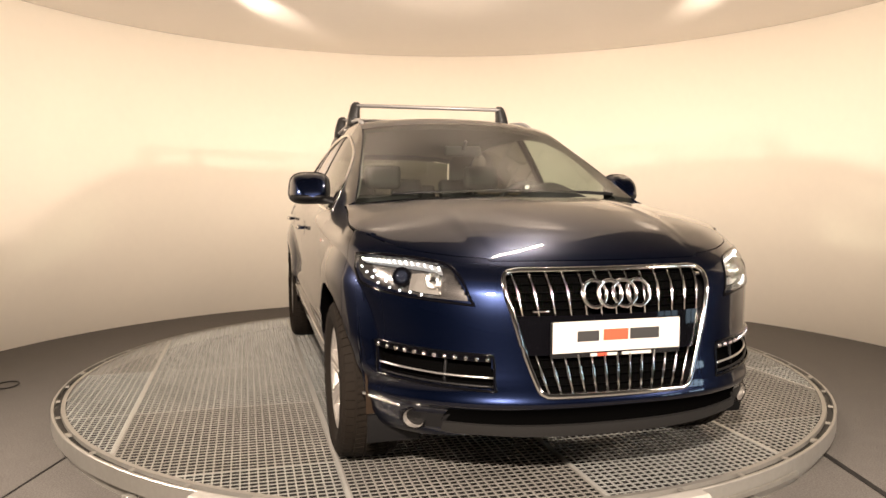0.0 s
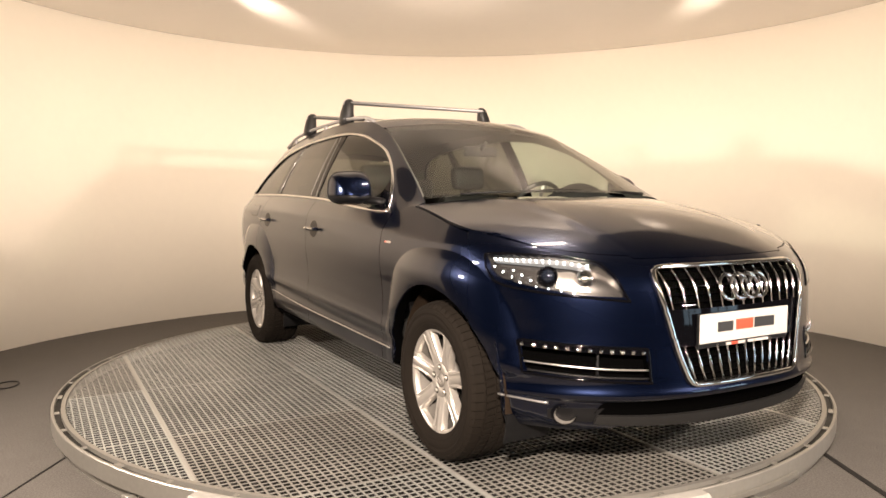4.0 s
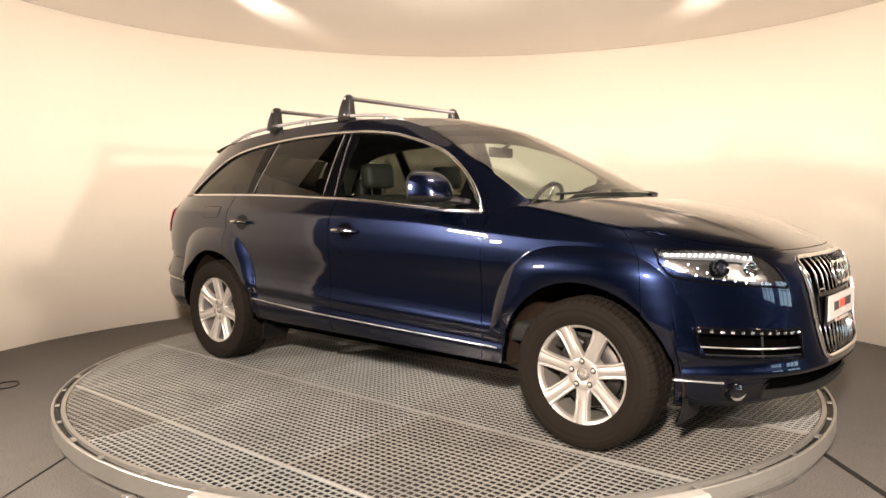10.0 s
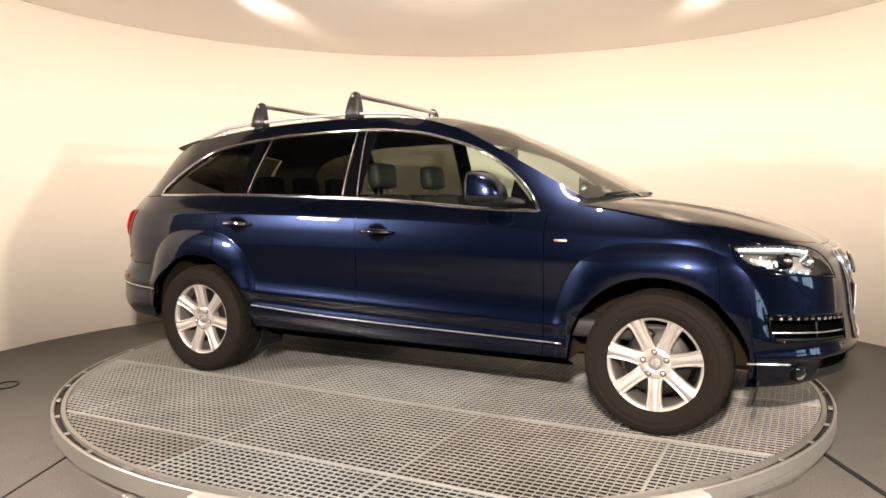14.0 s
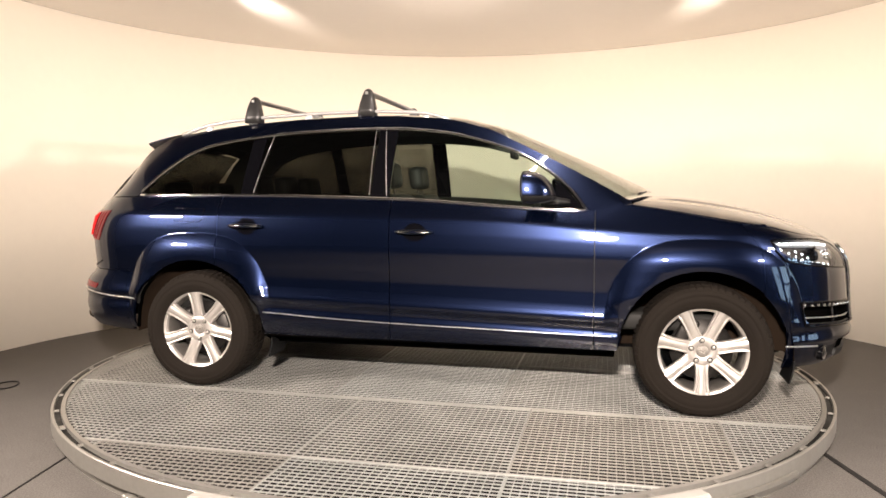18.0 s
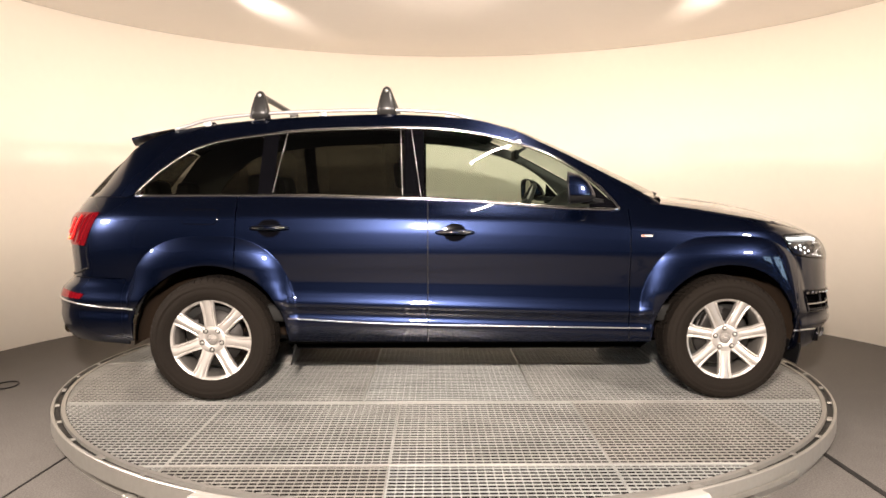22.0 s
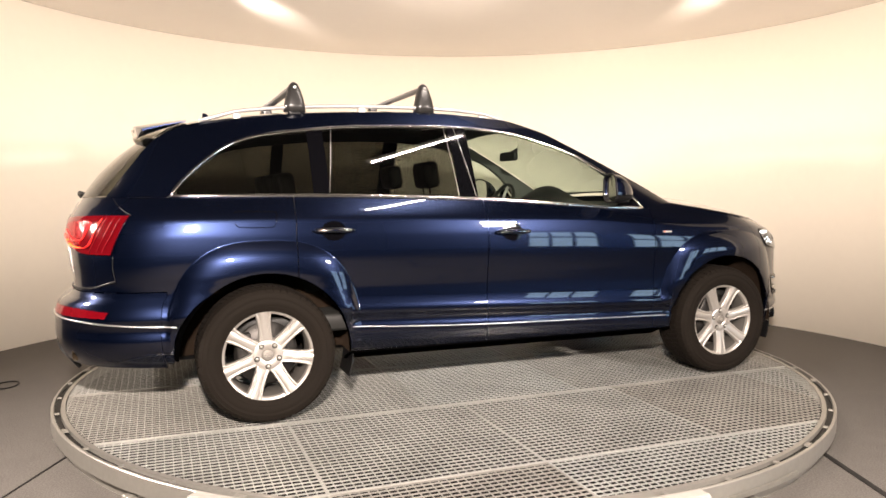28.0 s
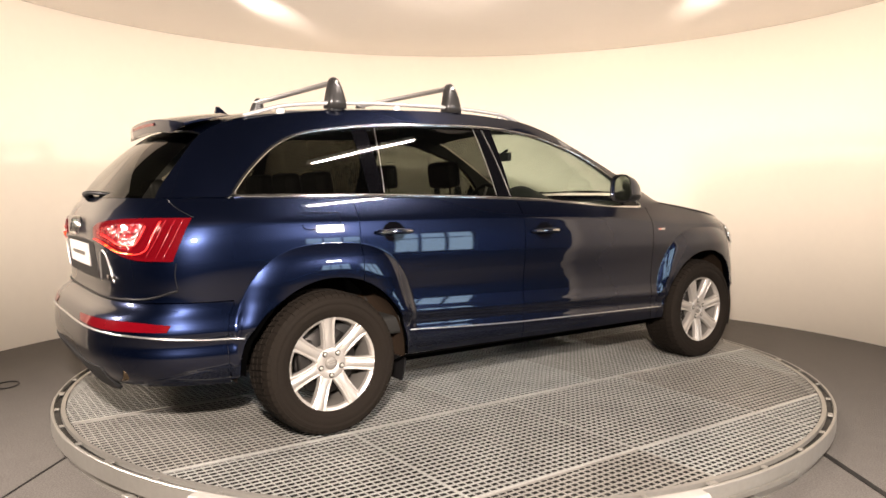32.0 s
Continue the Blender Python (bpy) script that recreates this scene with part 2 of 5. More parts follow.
def room():
    v, f = sheet(lambda u, v: (-9 + 18 * u, -13 + 18 * v, FLOOR_Z), 2, 2)
    mesh_ob("floor", v, f, M_CARPET, label="dark grey ribbed carpet floor of the photo studio", kind="structure")
    n = 96

    def ring(r, z):
        return [(WALL_C[0] + r * math.cos(A0 + (A1 - A0) * i / n), WALL_C[1] + r * math.sin(A0 + (A1 - A0) * i / n), z) for i in range(n + 1)]
    rows = ring(WALL_R, FLOOR_Z), ring(WALL_R, CEIL_Z + 0.2), ring(WALL_R + 0.1, CEIL_Z + 0.2), ring(WALL_R + 0.1, FLOOR_Z)
    v = [p for r in rows for p in r]
    f = [(k * (n + 1) + i, k * (n + 1) + i + 1, ((k + 1) % 4) * (n + 1) + i + 1, ((k + 1) % 4) * (n + 1) + i) for k in range(4) for i in range(n)]
    f += [(0, n + 1, 2 * (n + 1), 3 * (n + 1)), (3 * (n + 1) + n, 2 * (n + 1) + n, n + 1 + n, n)]
    mesh_ob("wall_round", v, f, M_WALL, label="curved cream painted studio wall around the turntable", kind="structure")
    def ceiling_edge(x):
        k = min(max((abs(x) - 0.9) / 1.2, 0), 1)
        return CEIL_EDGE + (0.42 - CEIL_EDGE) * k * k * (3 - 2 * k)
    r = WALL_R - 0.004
    # The unseen front part is near-black so paint and glass mirror an unlit hall.
    for name, m, label in (("ceiling", M_CEIL, "glossy off-white round ceiling disc"), ("ceiling_front_shade", M_SHADECEIL, "unseen front of the round ceiling, coloured near-black as if unlit")):
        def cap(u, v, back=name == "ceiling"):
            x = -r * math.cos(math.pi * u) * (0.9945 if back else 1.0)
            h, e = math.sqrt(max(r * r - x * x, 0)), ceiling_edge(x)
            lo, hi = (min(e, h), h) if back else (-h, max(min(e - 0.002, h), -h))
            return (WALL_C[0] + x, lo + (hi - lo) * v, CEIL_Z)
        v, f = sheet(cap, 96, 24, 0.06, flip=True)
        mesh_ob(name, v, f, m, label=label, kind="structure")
    # hall behind the camera
    for name, (cx, cy, cz, sx, sy, sz) in {
            "wall_south": (0, -13, 2.4, 18, 0.2, 5.1), "wall_west": (-9, -4, 2.4, 0.2, 18, 5.1), "wall_east": (9, -4, 2.4, 0.2, 18, 5.1),
            "wall_north": (0, 5, 2.4, 18, 0.2, 5.1), "ceiling_hall": (0, -4, 5.0, 18, 18, 0.2)}.items():
        ob = part(name, box(cx, cy, cz, sx, sy, sz), M_HALL, None, smooth=False)
        tagged(ob, "dark plain hall wall behind the studio" if "wall" in name else "dark hall ceiling high above the studio", kind="structure")

    # glazed doors to the yard, and tube lamps over the turntable's front
    sky = mat("yard_daylight", (0.6, 0.7, 0.8), 0.6, emit=(0.55, 0.78, 1.0), power=3.8)
    for k, (ya, yb) in enumerate(((-5.35, -3.7), (-7.95, -6.1))):
        w = tagged(new("window_%d" % (k + 1)), "tall glazed hall door with bright daylight behind it", kind="structure")
        part("pane", box(8.88, (ya + yb) / 2, 1.05, 0.03, yb - ya, 1.8), sky, w, smooth=False)
        for i in range(4):
            part("mullion", box(8.85, ya + (yb - ya) * i / 3, 1.05, 0.06, 0.07, 1.86, 0.006), M_HALL, w, smooth=False)
        for z in (0.15, 1.05, 1.95):
            part("mullion", box(8.85, (ya + yb) / 2, z, 0.055, yb - ya, 0.06, 0.006), M_HALL, w, smooth=False)
    glow = mat("tube_glow", (0.9, 0.9, 0.9), 0.4, emit=(1.0, 0.93, 0.82), power=12)
    for (x0, y0), (x1, y1) in TUBES:
        t = tagged(new("tube_lamp"), "slim white fluorescent tube lamp under the studio ceiling", "lamp")
        V, F = tube([(x0, y0, 2.843), (x1, y1, 2.843)], 0.008, 10)
        mesh_ob("tube", V, F, glow, t, "glowing tube")
        d = Vector((x1 - x0, y1 - y0, 0))
        part("housing", box((x0 + x1) / 2, (y0 + y1) / 2, 2.876, d.length + 0.06, 0.06, 0.035, 0.006, Matrix.Rotation(math.atan2(d.y, d.x), 4, "Z")), M_WHITE, t, "white lamp housing", smooth=False)


room()

# ---- turntable ----
TABLE_R = 2.482


def turntable():
    top = tagged(new("turntable"), "round revolving platform of galvanised steel grating with an aluminium rim", "turntable")
    prof = [(TABLE_R - 0.075, -0.03), (TABLE_R - 0.075, 0.0), (TABLE_R - 0.052, 0.0), (TABLE_R - 0.051, -0.022), (TABLE_R - 0.016, -0.022),
            (TABLE_R - 0.015, 0.0), (TABLE_R - 0.004, 0.0), (TABLE_R, -0.004), (TABLE_R, -0.085), (TABLE_R - 0.03, -0.1), (TABLE_R - 0.06, -0.1)]
    v, f = lathe(prof, 144, "z")
    mesh_ob("rim", v, f, M_RIM, top, "scuffed aluminium rim ring", smooth=False)
    # The plate's colour carries the shade seen in the grating's gaps.
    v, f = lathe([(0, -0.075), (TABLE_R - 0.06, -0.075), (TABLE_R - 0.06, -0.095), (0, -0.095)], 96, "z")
    mesh_ob("deck_plate", v, f, M_SHADEJOINT, top, "deck plate, near-black for the shade between grating bars")
    R = TABLE_R - 0.08
    cell, gap = 0.0375, 0.008
    y_seams = [-2.42, -1.97, -0.97, 0.03, 1.03, 2.03, 2.42]
    for r in range(len(y_seams) - 1):
        y0, y1 = y_seams[r] + gap, y_seams[r + 1] - gap
        xs = ((-2.42, -1.27, -0.27, 0.73, 2.42), (-2.42, -1.27, -0.27, 0.73, 1.73, 2.42), (-2.42, -1.49, -0.48, 0.53, 1.53, 2.42),
              (-2.42, -1.49, -0.48, 0.53, 1.53, 2.42), (-2.42, -1.27, -0.27, 0.73, 1.73, 2.42), (-2.42, -0.27, 0.73, 2.42))[r]
        for k in range(len(xs) - 1):
            x0, x1 = xs[k] + 0.004, xs[k + 1] - 0.004
            tone = (M_STEEL, M_STEEL2, M_STEEL3)[(0, 2, 0, 1, 0, 0, 2, 1, 0, 2, 1, 0, 2, 0, 1)[(5 * r + 3 * k) % 15]]
            V, F = [], []

            def bar(ax, ay, bx, by, w, z0, z1):
                o = len(V)
                dx, dy = (0, w) if abs(bx - ax) > abs(by - ay) else (w, 0)
                for x, y in ((ax - dx, ay - dy), (bx - dx, by - dy), (bx + dx, by + dy), (ax + dx, ay + dy)):
                    V.append((x, y, z0))
                    V.append((x, y, z1))
                for i in range(4):
                    a, b = o + 2 * i, o + 2 * ((i + 1) % 4)
                    F.append((a, b, b + 1, a + 1))
                F.append((o + 1, o + 3, o + 5, o + 7))
                F.append((o + 6, o + 4, o + 2, o))

            def clip_x(y):
                h = math.sqrt(max(R * R - y * y, 0))
                return max(x0, -h), min(x1, h)

            def clip_y(x):
                h = math.sqrt(max(R * R - x * x, 0))
                return max(y0, -h), min(y1, h)
            ny, nx = round((y1 - y0) / cell), round((x1 - x0) / cell)
            for i in range(ny + 1):
                y = y0 + (y1 - y0) * i / ny
                a, b = clip_x(y)
                edge = i in (0, ny)
                if b - a > 0.02:
                    bar(a, y, b, y, 0.006 if edge else 0.0032, -0.0060, -0.001)
            for i in range(nx + 1):
                x = x0 + (x1 - x0) * i / nx
                a, b = clip_y(x)
                edge = i in (0, nx)
                if b - a > 0.02:
                    bar(x, a, x, b, 0.0035 if edge else 0.0019, -0.0065, -0.0028)
            if F:
                mesh_ob("grating_panel", V, F, tone, top, smooth=False)
    # flat black ring painted in as the shade of the shallow rim groove
    v, f = lathe([(TABLE_R - 0.049, -0.018), (TABLE_R - 0.018, -0.018)], 144, "z")
    mesh_ob("rim_slot_shade", v, f, M_BLACK, top, "black ring in the rim groove for its shade")
    for y in y_seams[1:-1]:
        h = math.sqrt(R * R - y * y) - 0.01
        part("seam_bar", box(0, y, -0.006, 2 * h, 0.012, 0.012), M_SEAM, top, "bright steel bar between grating rows", smooth=False)
    n = 44
    for k in range(n):
        a = 2 * math.pi * k / n
        part("rim_tie", box((TABLE_R - 0.031) * math.cos(a), (TABLE_R - 0.031) * math.sin(a), -0.003, 0.024, 0.02 if k % 4 else 0.05, 0.008, 0, Matrix.Rotation(a, 4, "Z")), M_RIM, top, smooth=False)
    return top


TABLE = turntable()


def studio_bits():
    """The fixed rim cover, floor joints and a loose cable."""
    a0, a1, n = math.radians(246.6), math.radians(294.6), 40
    V, F = [], []
    prof = [(2.490, -0.10), (2.490, 0.004), (2.497, 0.012), (2.55, 0.012), (2.565, 0.0), (2.575, -0.14), (2.49, -0.14)]
    for i in range(n + 1):
        a = a0 + (a1 - a0) * i / n
        V += [(r * math.cos(a), r * math.sin(a), z) for r, z in prof]
    k = len(prof)
    F = [(i * k + j, i * k + (j + 1) % k, (i + 1) * k + (j + 1) % k, (i + 1) * k + j) for i in range(n) for j in range(k)] + [tuple(range(k)), tuple(range(n * k + k - 1, n * k - 1, -1))]
    tagged(mesh_ob("rim_cover", V, F, M_COVER, smooth=False), "fixed grey metal cover along the turntable rim", "cover")
    ring = tagged(new("toothed_ring"), "stationary grey ring with drive teeth below the turntable rim", "ring")
    V, F = lathe([(2.38, -0.15), (2.38, -0.105), (2.43, -0.105), (2.44, -0.115), (2.44, -0.15)], 120, "z")
    mesh_ob("ring_body", V, F, M_RIM, ring, smooth=False)
    V, F = [], []
    for i in range(60):
        a = math.radians(294.8 + 0.26 * i)
        o = len(V)
        for r, z in ((2.488, -0.055), (2.503, -0.055), (2.503, -0.075), (2.488, -0.075)):
            for da in (0, 0.13):
                V.append((r * math.cos(a + math.radians(da)), r * math.sin(a + math.radians(da)), z))
        F += [(o, o + 1, o + 3, o + 2), (o + 2, o + 3, o + 5, o + 4), (o + 4, o + 5, o + 7, o + 6), (o, o + 2, o + 4, o + 6), (o + 1, o + 7, o + 5, o + 3)]
    mesh_ob("teeth", V, F, M_RIM, ring, "row of small grey teeth", smooth=False)
    for a in (236.0, 303.0):
        part("ring_foot", box(2.455 * math.cos(math.radians(a)), 2.455 * math.sin(math.radians(a)), -0.128, 0.07, 0.045, 0.044, 0.006, Matrix.Rotation(math.radians(a), 4, "Z")), M_RIM, ring)
    for (x0, y0), (x1, y1), w in (((1.985, -1.2), (2.05, -7.0), 0.016), ((-1.935, -1.2), (-2.2, -7.0), 0.005)):
        d = Vector((x1 - x0, y1 - y0, 0))
        V, F = sheet(lambda u, v: (x0 + d.x * u - d.y / d.length * w * (v - 0.5) * 2, y0 + d.y * u + d.x / d.length * w * (v - 0.5) * 2, FLOOR_Z + 0.004), 8, 1, 0.003, flip=False)
        tagged(mesh_ob("floor_joint", V, F, M_SHADEJOINT, smooth=False), "dark joint strip between carpet sheets", kind="structure")
    pts = [(-3.40, 0.02, FLOOR_Z + 0.006), (-3.28, -0.06, FLOOR_Z + 0.006), (-3.18, -0.13, FLOOR_Z + 0.006)]
    for k in range(27):
        a = math.radians(215 + 14 * k)
        pts.append((-3.065 + 0.062 * math.cos(a) - 0.001 * k, -0.095 + 0.085 * math.sin(a) + 0.001 * k, FLOOR_Z + 0.006 + 0.0004 * k))
    V, F = tube(pts, 0.0048, 6)
    tagged(mesh_ob("cable", V, F, M_BLACK), "black cable lying in a loop on the carpet", "cable")


studio_bits()

# ---- the car's form: x forward, y to its left, z up, origin on the ground at the middle of the wheelbase ----
FRONT_S, REAR_S, N_FRONT = 1.50, -1.70, 2.5
AXLE, HUB_Z, ARCH_R = 1.501, 0.355, 0.445
nose_x = curve([(0.18, 2.10), (0.24, 2.28), (0.30, 2.355), (0.37, 2.372), (0.40, 2.388), (0.418, 2.418), (0.435, 2.424), (0.46, 2.416), (0.50, 2.408), (0.60, 2.396), (0.75, 2.384), (0.83, 2.368), (0.88, 2.345), (0.92, 2.308), (0.95, 2.265), (1.0, 2.16), (1.05, 2.02), (1.12, 1.93), (1.25, 1.85)])
tail_x = curve([(0.26, -2.43), (0.34, -2.49), (0.42, -2.54), (0.50, -2.555), (0.58, -2.55), (0.655, -2.525), (0.70, -2.47), (0.74, -2.455), (0.85, -2.465), (0.95, -2.475), (1.05, -2.48), (1.12, -2.455), (1.20, -2.405), (1.30, -2.31)])
rear_n = curve([(0.3, 4.5), (0.7, 4.5), (0.95, 4.2), (1.1, 3.6), (1.2, 3.4)])
wide = curve([(0.25, 0.860), (0.30, 0.900), (0.345, 0.933), (0.39, 0.950), (0.44, 0.954), (0.462, 0.953), (0.476, 0.9495), (0.490, 0.947), (0.506, 0.9475), (0.520, 0.951), (0.532, 0.957), (0.545, 0.9605), (0.56, 0.9605), (0.59, 0.9545), (0.63, 0.9500), (0.68, 0.9495), (0.74, 0.9535), (0.80, 0.9605), (0.90, 0.968), (0.98, 0.966), (1.05, 0.958), (1.074, 0.9535), (1.086, 0.948), (1.10, 0.940), (1.14, 0.913), (1.20, 0.868), (1.30, 0.785)])
crease_drop = curve([(-2.6, 0.0), (-0.8, 0.002), (-0.24, 0.010), (0.37, 0.022), (0.89, 0.058), (1.31, 0.085), (1.5, 0.088), (2.5, 0.088)])


def arch_z(x):
    for c in (AXLE, -AXLE):
        d = abs(x - c)
        if d < ARCH_R:
            return HUB_Z + math.sqrt(ARCH_R ** 2 - d * d)
    return 0.0


def base(x, z):
    t = min(max((z - 0.75) / 0.25, 0), 1)
    low = min(max((0.78 - z) / 0.16, 0), 1)
    zz = z + crease_drop(x) * t * t * (3 - 2 * t) + 0.030 * (min(max(x, -1.1), 1.1) + 0.25) * low
    w = wide(zz) - 0.010 * ((x + 0.2) / 1.6) ** 2 * (0.3 + z * 0.4)
    return w - 0.035 * max(0.0, -1.3 - x) ** 2


def flare(x, z):
    """How far the wheel arches stand out: broad above the wheel, narrow beside it, fading into the sill ledge."""
    w = 0.0
    for c, a in ((AXLE, 0.525), (-AXLE, 0.50)):
        dx, dz = abs(x - c), max(z - HUB_Z, 0.0)
        r = math.hypot(dx, dz)
        if z > HUB_Z - 0.12 and r > 0.2:
            rn = ((dx / a) ** 2.75 + (dz / 0.61) ** 2.75) ** (1 / 2.75)
            lip = rn * ARCH_R / r
            t = min(max((1 - rn) / max(1 - lip, 0.06), 0), 1.15)
            k = min(max((z - 0.44) / 0.22, 0), 1)
            w += (0.004 + 0.036 * k * k * (3 - 2 * k)) * (1 - abs(1 - t) ** 2.0) if t else 0.0
    return w


def side(x, z):
    """Half the body's width at x and z, below the windows."""
    w = base(x, z)
    if x > FRONT_S:
        k = min((x - FRONT_S) / (nose_x(z) - FRONT_S), 0.9999)
        w *= (1 - k ** N_FRONT) ** (1 / N_FRONT)
    if x < REAR_S:
        k = min((x - REAR_S) / (tail_x(z) - REAR_S), 0.9999)
        w *= (1 - k ** rear_n(z)) ** (1 / rear_n(z))
    return w + flare(x, z)


def end_point(q, z, start, tip, n):
    a = q * math.pi / 2
    c, s = abs(math.cos(a)), abs(math.sin(a))
    r = (c ** n + s ** n) ** (-1 / n)
    x = start + (tip - start) * r * c
    return (x, math.copysign(base(x, z) * r * s + flare(x, z) * min(1, 4 * s), q), z)


def front(q, z):
    """A point of the nose: q from -1 (right side) to 1."""
    return end_point(q, z, FRONT_S, nose_x(z), N_FRONT)


def rear(q, z):
    return end_point(q, z, REAR_S, tail_x(z), rear_n(z))


belt_z = curve([(-2.4, 1.185), (-1.93, 1.192), (-1.32, 1.193), (-0.24, 1.172), (0.86, 1.112), (1.12, 1.145)])
hood_z = curve([(1.12, 1.145), (1.30, 1.122), (1.5, 1.092), (1.7, 1.06), (1.85, 1.03), (2.0, 0.985), (2.15, 0.955), (2.3, 0.948)])
roof_z = curve([(-2.27, 1.185), (-2.15, 1.345), (-2.03, 1.49), (-1.92, 1.555), (-1.8, 1.592), (-1.33, 1.655), (-0.9, 1.682), (-0.5, 1.692), (-0.018, 1.668), (0.255, 1.603), (0.473, 1.506), (0.689, 1.398), (0.93, 1.272), (1.12, 1.165)])
roof_y = curve([(-2.27, 0.66), (-2.15, 0.625), (-1.92, 0.585), (-1.5, 0.585), (-0.5, 0.60), (0.0, 0.61), (0.255, 0.625), (0.473, 0.66), (0.689, 0.705), (0.93, 0.755), (1.12, 0.80)])


def top_z(x):
    return belt_z(x) if x < 1.12 else hood_z(x)


def upper(x, z):
    """Half the width of the window area at x and z, from the belt to the roof's edge."""
    zb, zr = belt_z(x), roof_z(x)
    yb, yr = side(x, zb), roof_y(x)
    t = (z - zb) / max(zr - zb, 0.02)
    return yb + (yr - yb) * t + 0.035 * t * (1 - t) * 2 * min(1, (zr - zb) / 0.4)


def skin(x, z):
    return side(x, z) if z < belt_z(x) else upper(x, z)


CAR = tagged(new("car"), "dark blue metallic five-door car with silver alloy wheels on the turntable", "car")
q_fender = min((k / 400 for k in range(400)), key=lambda q: abs(front(q, 0.7)[0] - 1.80))
q_rear = min((k / 400 for k in range(400)), key=lambda q: abs(rear(q, 0.7)[0] + 1.99))


def front_bottom(q):
    x = front(q, 0.45)[0]
    b = 0.312 - 0.038 * min(max((abs(q) - 0.30) / 0.2, 0), 1)
    return max(b, arch_z(x), 0.0)


def front_top(q):
    return hood_z(front(q, 1.0)[0]) if abs(q) > 0.3 else 0.948 + 0.004 * abs(q)


def inside(poly, a, b):
    hit = False
    for i in range(len(poly)):
        (x0, y0), (x1, y1) = poly[i - 1], poly[i]
        if (y0 > b) != (y1 > b) and a < (x1 - x0) * (b - y0) / (y1 - y0) + x0:
            hit = not hit
    return hit


GRILLE = [(-0.36, 0.921), (0.36, 0.921), (0.398, 0.915), (0.420, 0.897), (0.424, 0.87), (0.40, 0.76), (0.318, 0.502), (0.305, 0.478), (0.275, 0.466), (-0.275, 0.466), (-0.305, 0.478), (-0.318, 0.502), (-0.40, 0.76), (-0.424, 0.87), (-0.420, 0.897), (-0.398, 0.915)]


def body_panels():
    gap = 0.0025
    # doors, fender and quarter panel, both sides
    for s in (-1, 1):
        spans = (("quarter_panel", -1.99, -1.346, 90), ("rear_door", -1.346, -0.245, 150), ("front_door", -0.245, 0.925, 80), ("front_fender", 0.925, 1.80, 130))
        for name, xa, xb, nu in spans:
            xa, xb = xa + gap, xb - gap

            def fn(u, v, xa=xa, xb=xb):
                x = xa + (xb - xa) * u
                zb = max(0.348, arch_z(x))
                z = zb + (top_z(x) - zb) * v
                if xa < -1.9:
                    x += (rear(q_rear, z)[0] + (gap if z < 0.715 else -0.001) - xa) * (1 - u)
                if xb > 1.7:
                    x += (front(q_fender, z)[0] - gap - xb) * u
                return (x, s * side(x, z), z)
            V, F = sheet(fn, nu, 110, 0.014, flip=s > 0)
            mesh_ob(name, V, F, M_PAINT, CAR)
    # nose
    def nose(u, v):
        q = -q_fender + 2 * q_fender * u
        zb = front_bottom(q)
        return front(q, zb + (front_top(q) - zb) * v)
    lamp = [(0.895, 0.955), (0.84, 0.958), (0.75, 0.955), (0.65, 0.944), (0.60, 0.925), (0.57, 0.87), (0.545, 0.81), (0.70, 0.82), (0.82, 0.846), (0.88, 0.868), (0.897, 0.905)]
    duct = [(0.842, 0.625), (0.72, 0.62), (0.60, 0.615), (0.478, 0.605), (0.465, 0.49), (0.60, 0.497), (0.72, 0.505), (0.835, 0.51)]

    def whole(p):
        return not (p[0] > 1.8 and (inside(GRILLE, p[1], p[2]) or inside(lamp, abs(p[1]), p[2]) or inside(duct, abs(p[1]), p[2])))
    V, F = sheet(nose, 260, 130, 0.014, flip=False, keep=whole)
    mesh_ob("front_bumper", V, F, M_PAINT, CAR)
    # tail
    def tail(u, v, z0=None, z1=None):
        q = q_rear - 2 * q_rear * u
        return rear(q, z0 + (z1 - z0) * v)
    V, F = sheet(lambda u, v: tail(u, v, 0.325 + 0.06 * (1 - abs(2 * u - 1)), 0.715), 90, 24, 0.014, flip=False)
    mesh_ob("rear_bumper", V, F, M_PAINT, CAR)
    V, F = sheet(lambda u, v: tail(u, v, 0.72, 1.185), 90, 24, 0.014, flip=False)
    mesh_ob("tailgate", V, F, M_PAINT, CAR)

    # hood
    qh = min((k / 400 for k in range(400)), key=lambda q: abs(front(q, 1.0)[0] - 1.86))

    def F_(a):
        q = a * qh
        return Vector(front(q, front_top(q) + 0.003))

    def C_(a):
        return Vector((1.27 - 0.15 * abs(a) ** 2.2, 0.80 * a, 1.195 - 0.045 * abs(a) ** 3))
    f1 = F_(1.0)

    def S_(b, s):
        x = 1.12 + (f1.x - 1.12) * b
        z = top_z(x) + 0.003
        return Vector((x, s * side(x, z), z))

    def hood(u, v):
        a, b = 1 - 2 * u, v
        c0, c1 = C_(a), F_(a)
        l, r = S_(b, 1), S_(b, -1)
        e0l, e0r, e1l, e1r = S_(0, 1), S_(0, -1), S_(1, 1), S_(1, -1)
        c0 = c0 + (e0l - C_(1)) * ((1 + a) / 2) + (e0r - C_(-1)) * ((1 - a) / 2)
        t = (1 + a) / 2
        p = c0 * (1 - b) + c1 * b + l * t + r * (1 - t) - ((e0l * t + e0r * (1 - t)) * (1 - b) + (e1l * t + e1r * (1 - t)) * b)
        k = min(max((0.68 - 0.20 * b - abs(a)) / 0.10, 0), 1)
        p.z += 0.008 * k * k * (3 - 2 * k) * min(1, 6 * b, 5 * (1 - b))
        p.z += 0.055 * (1 - abs(a) ** 2.5) * (math.sin(math.pi * min(b, 1)) ** 0.8) * (0.6 + 0.6 * b)
        return p
    V, F = sheet(hood, 120, 48, 0.014)
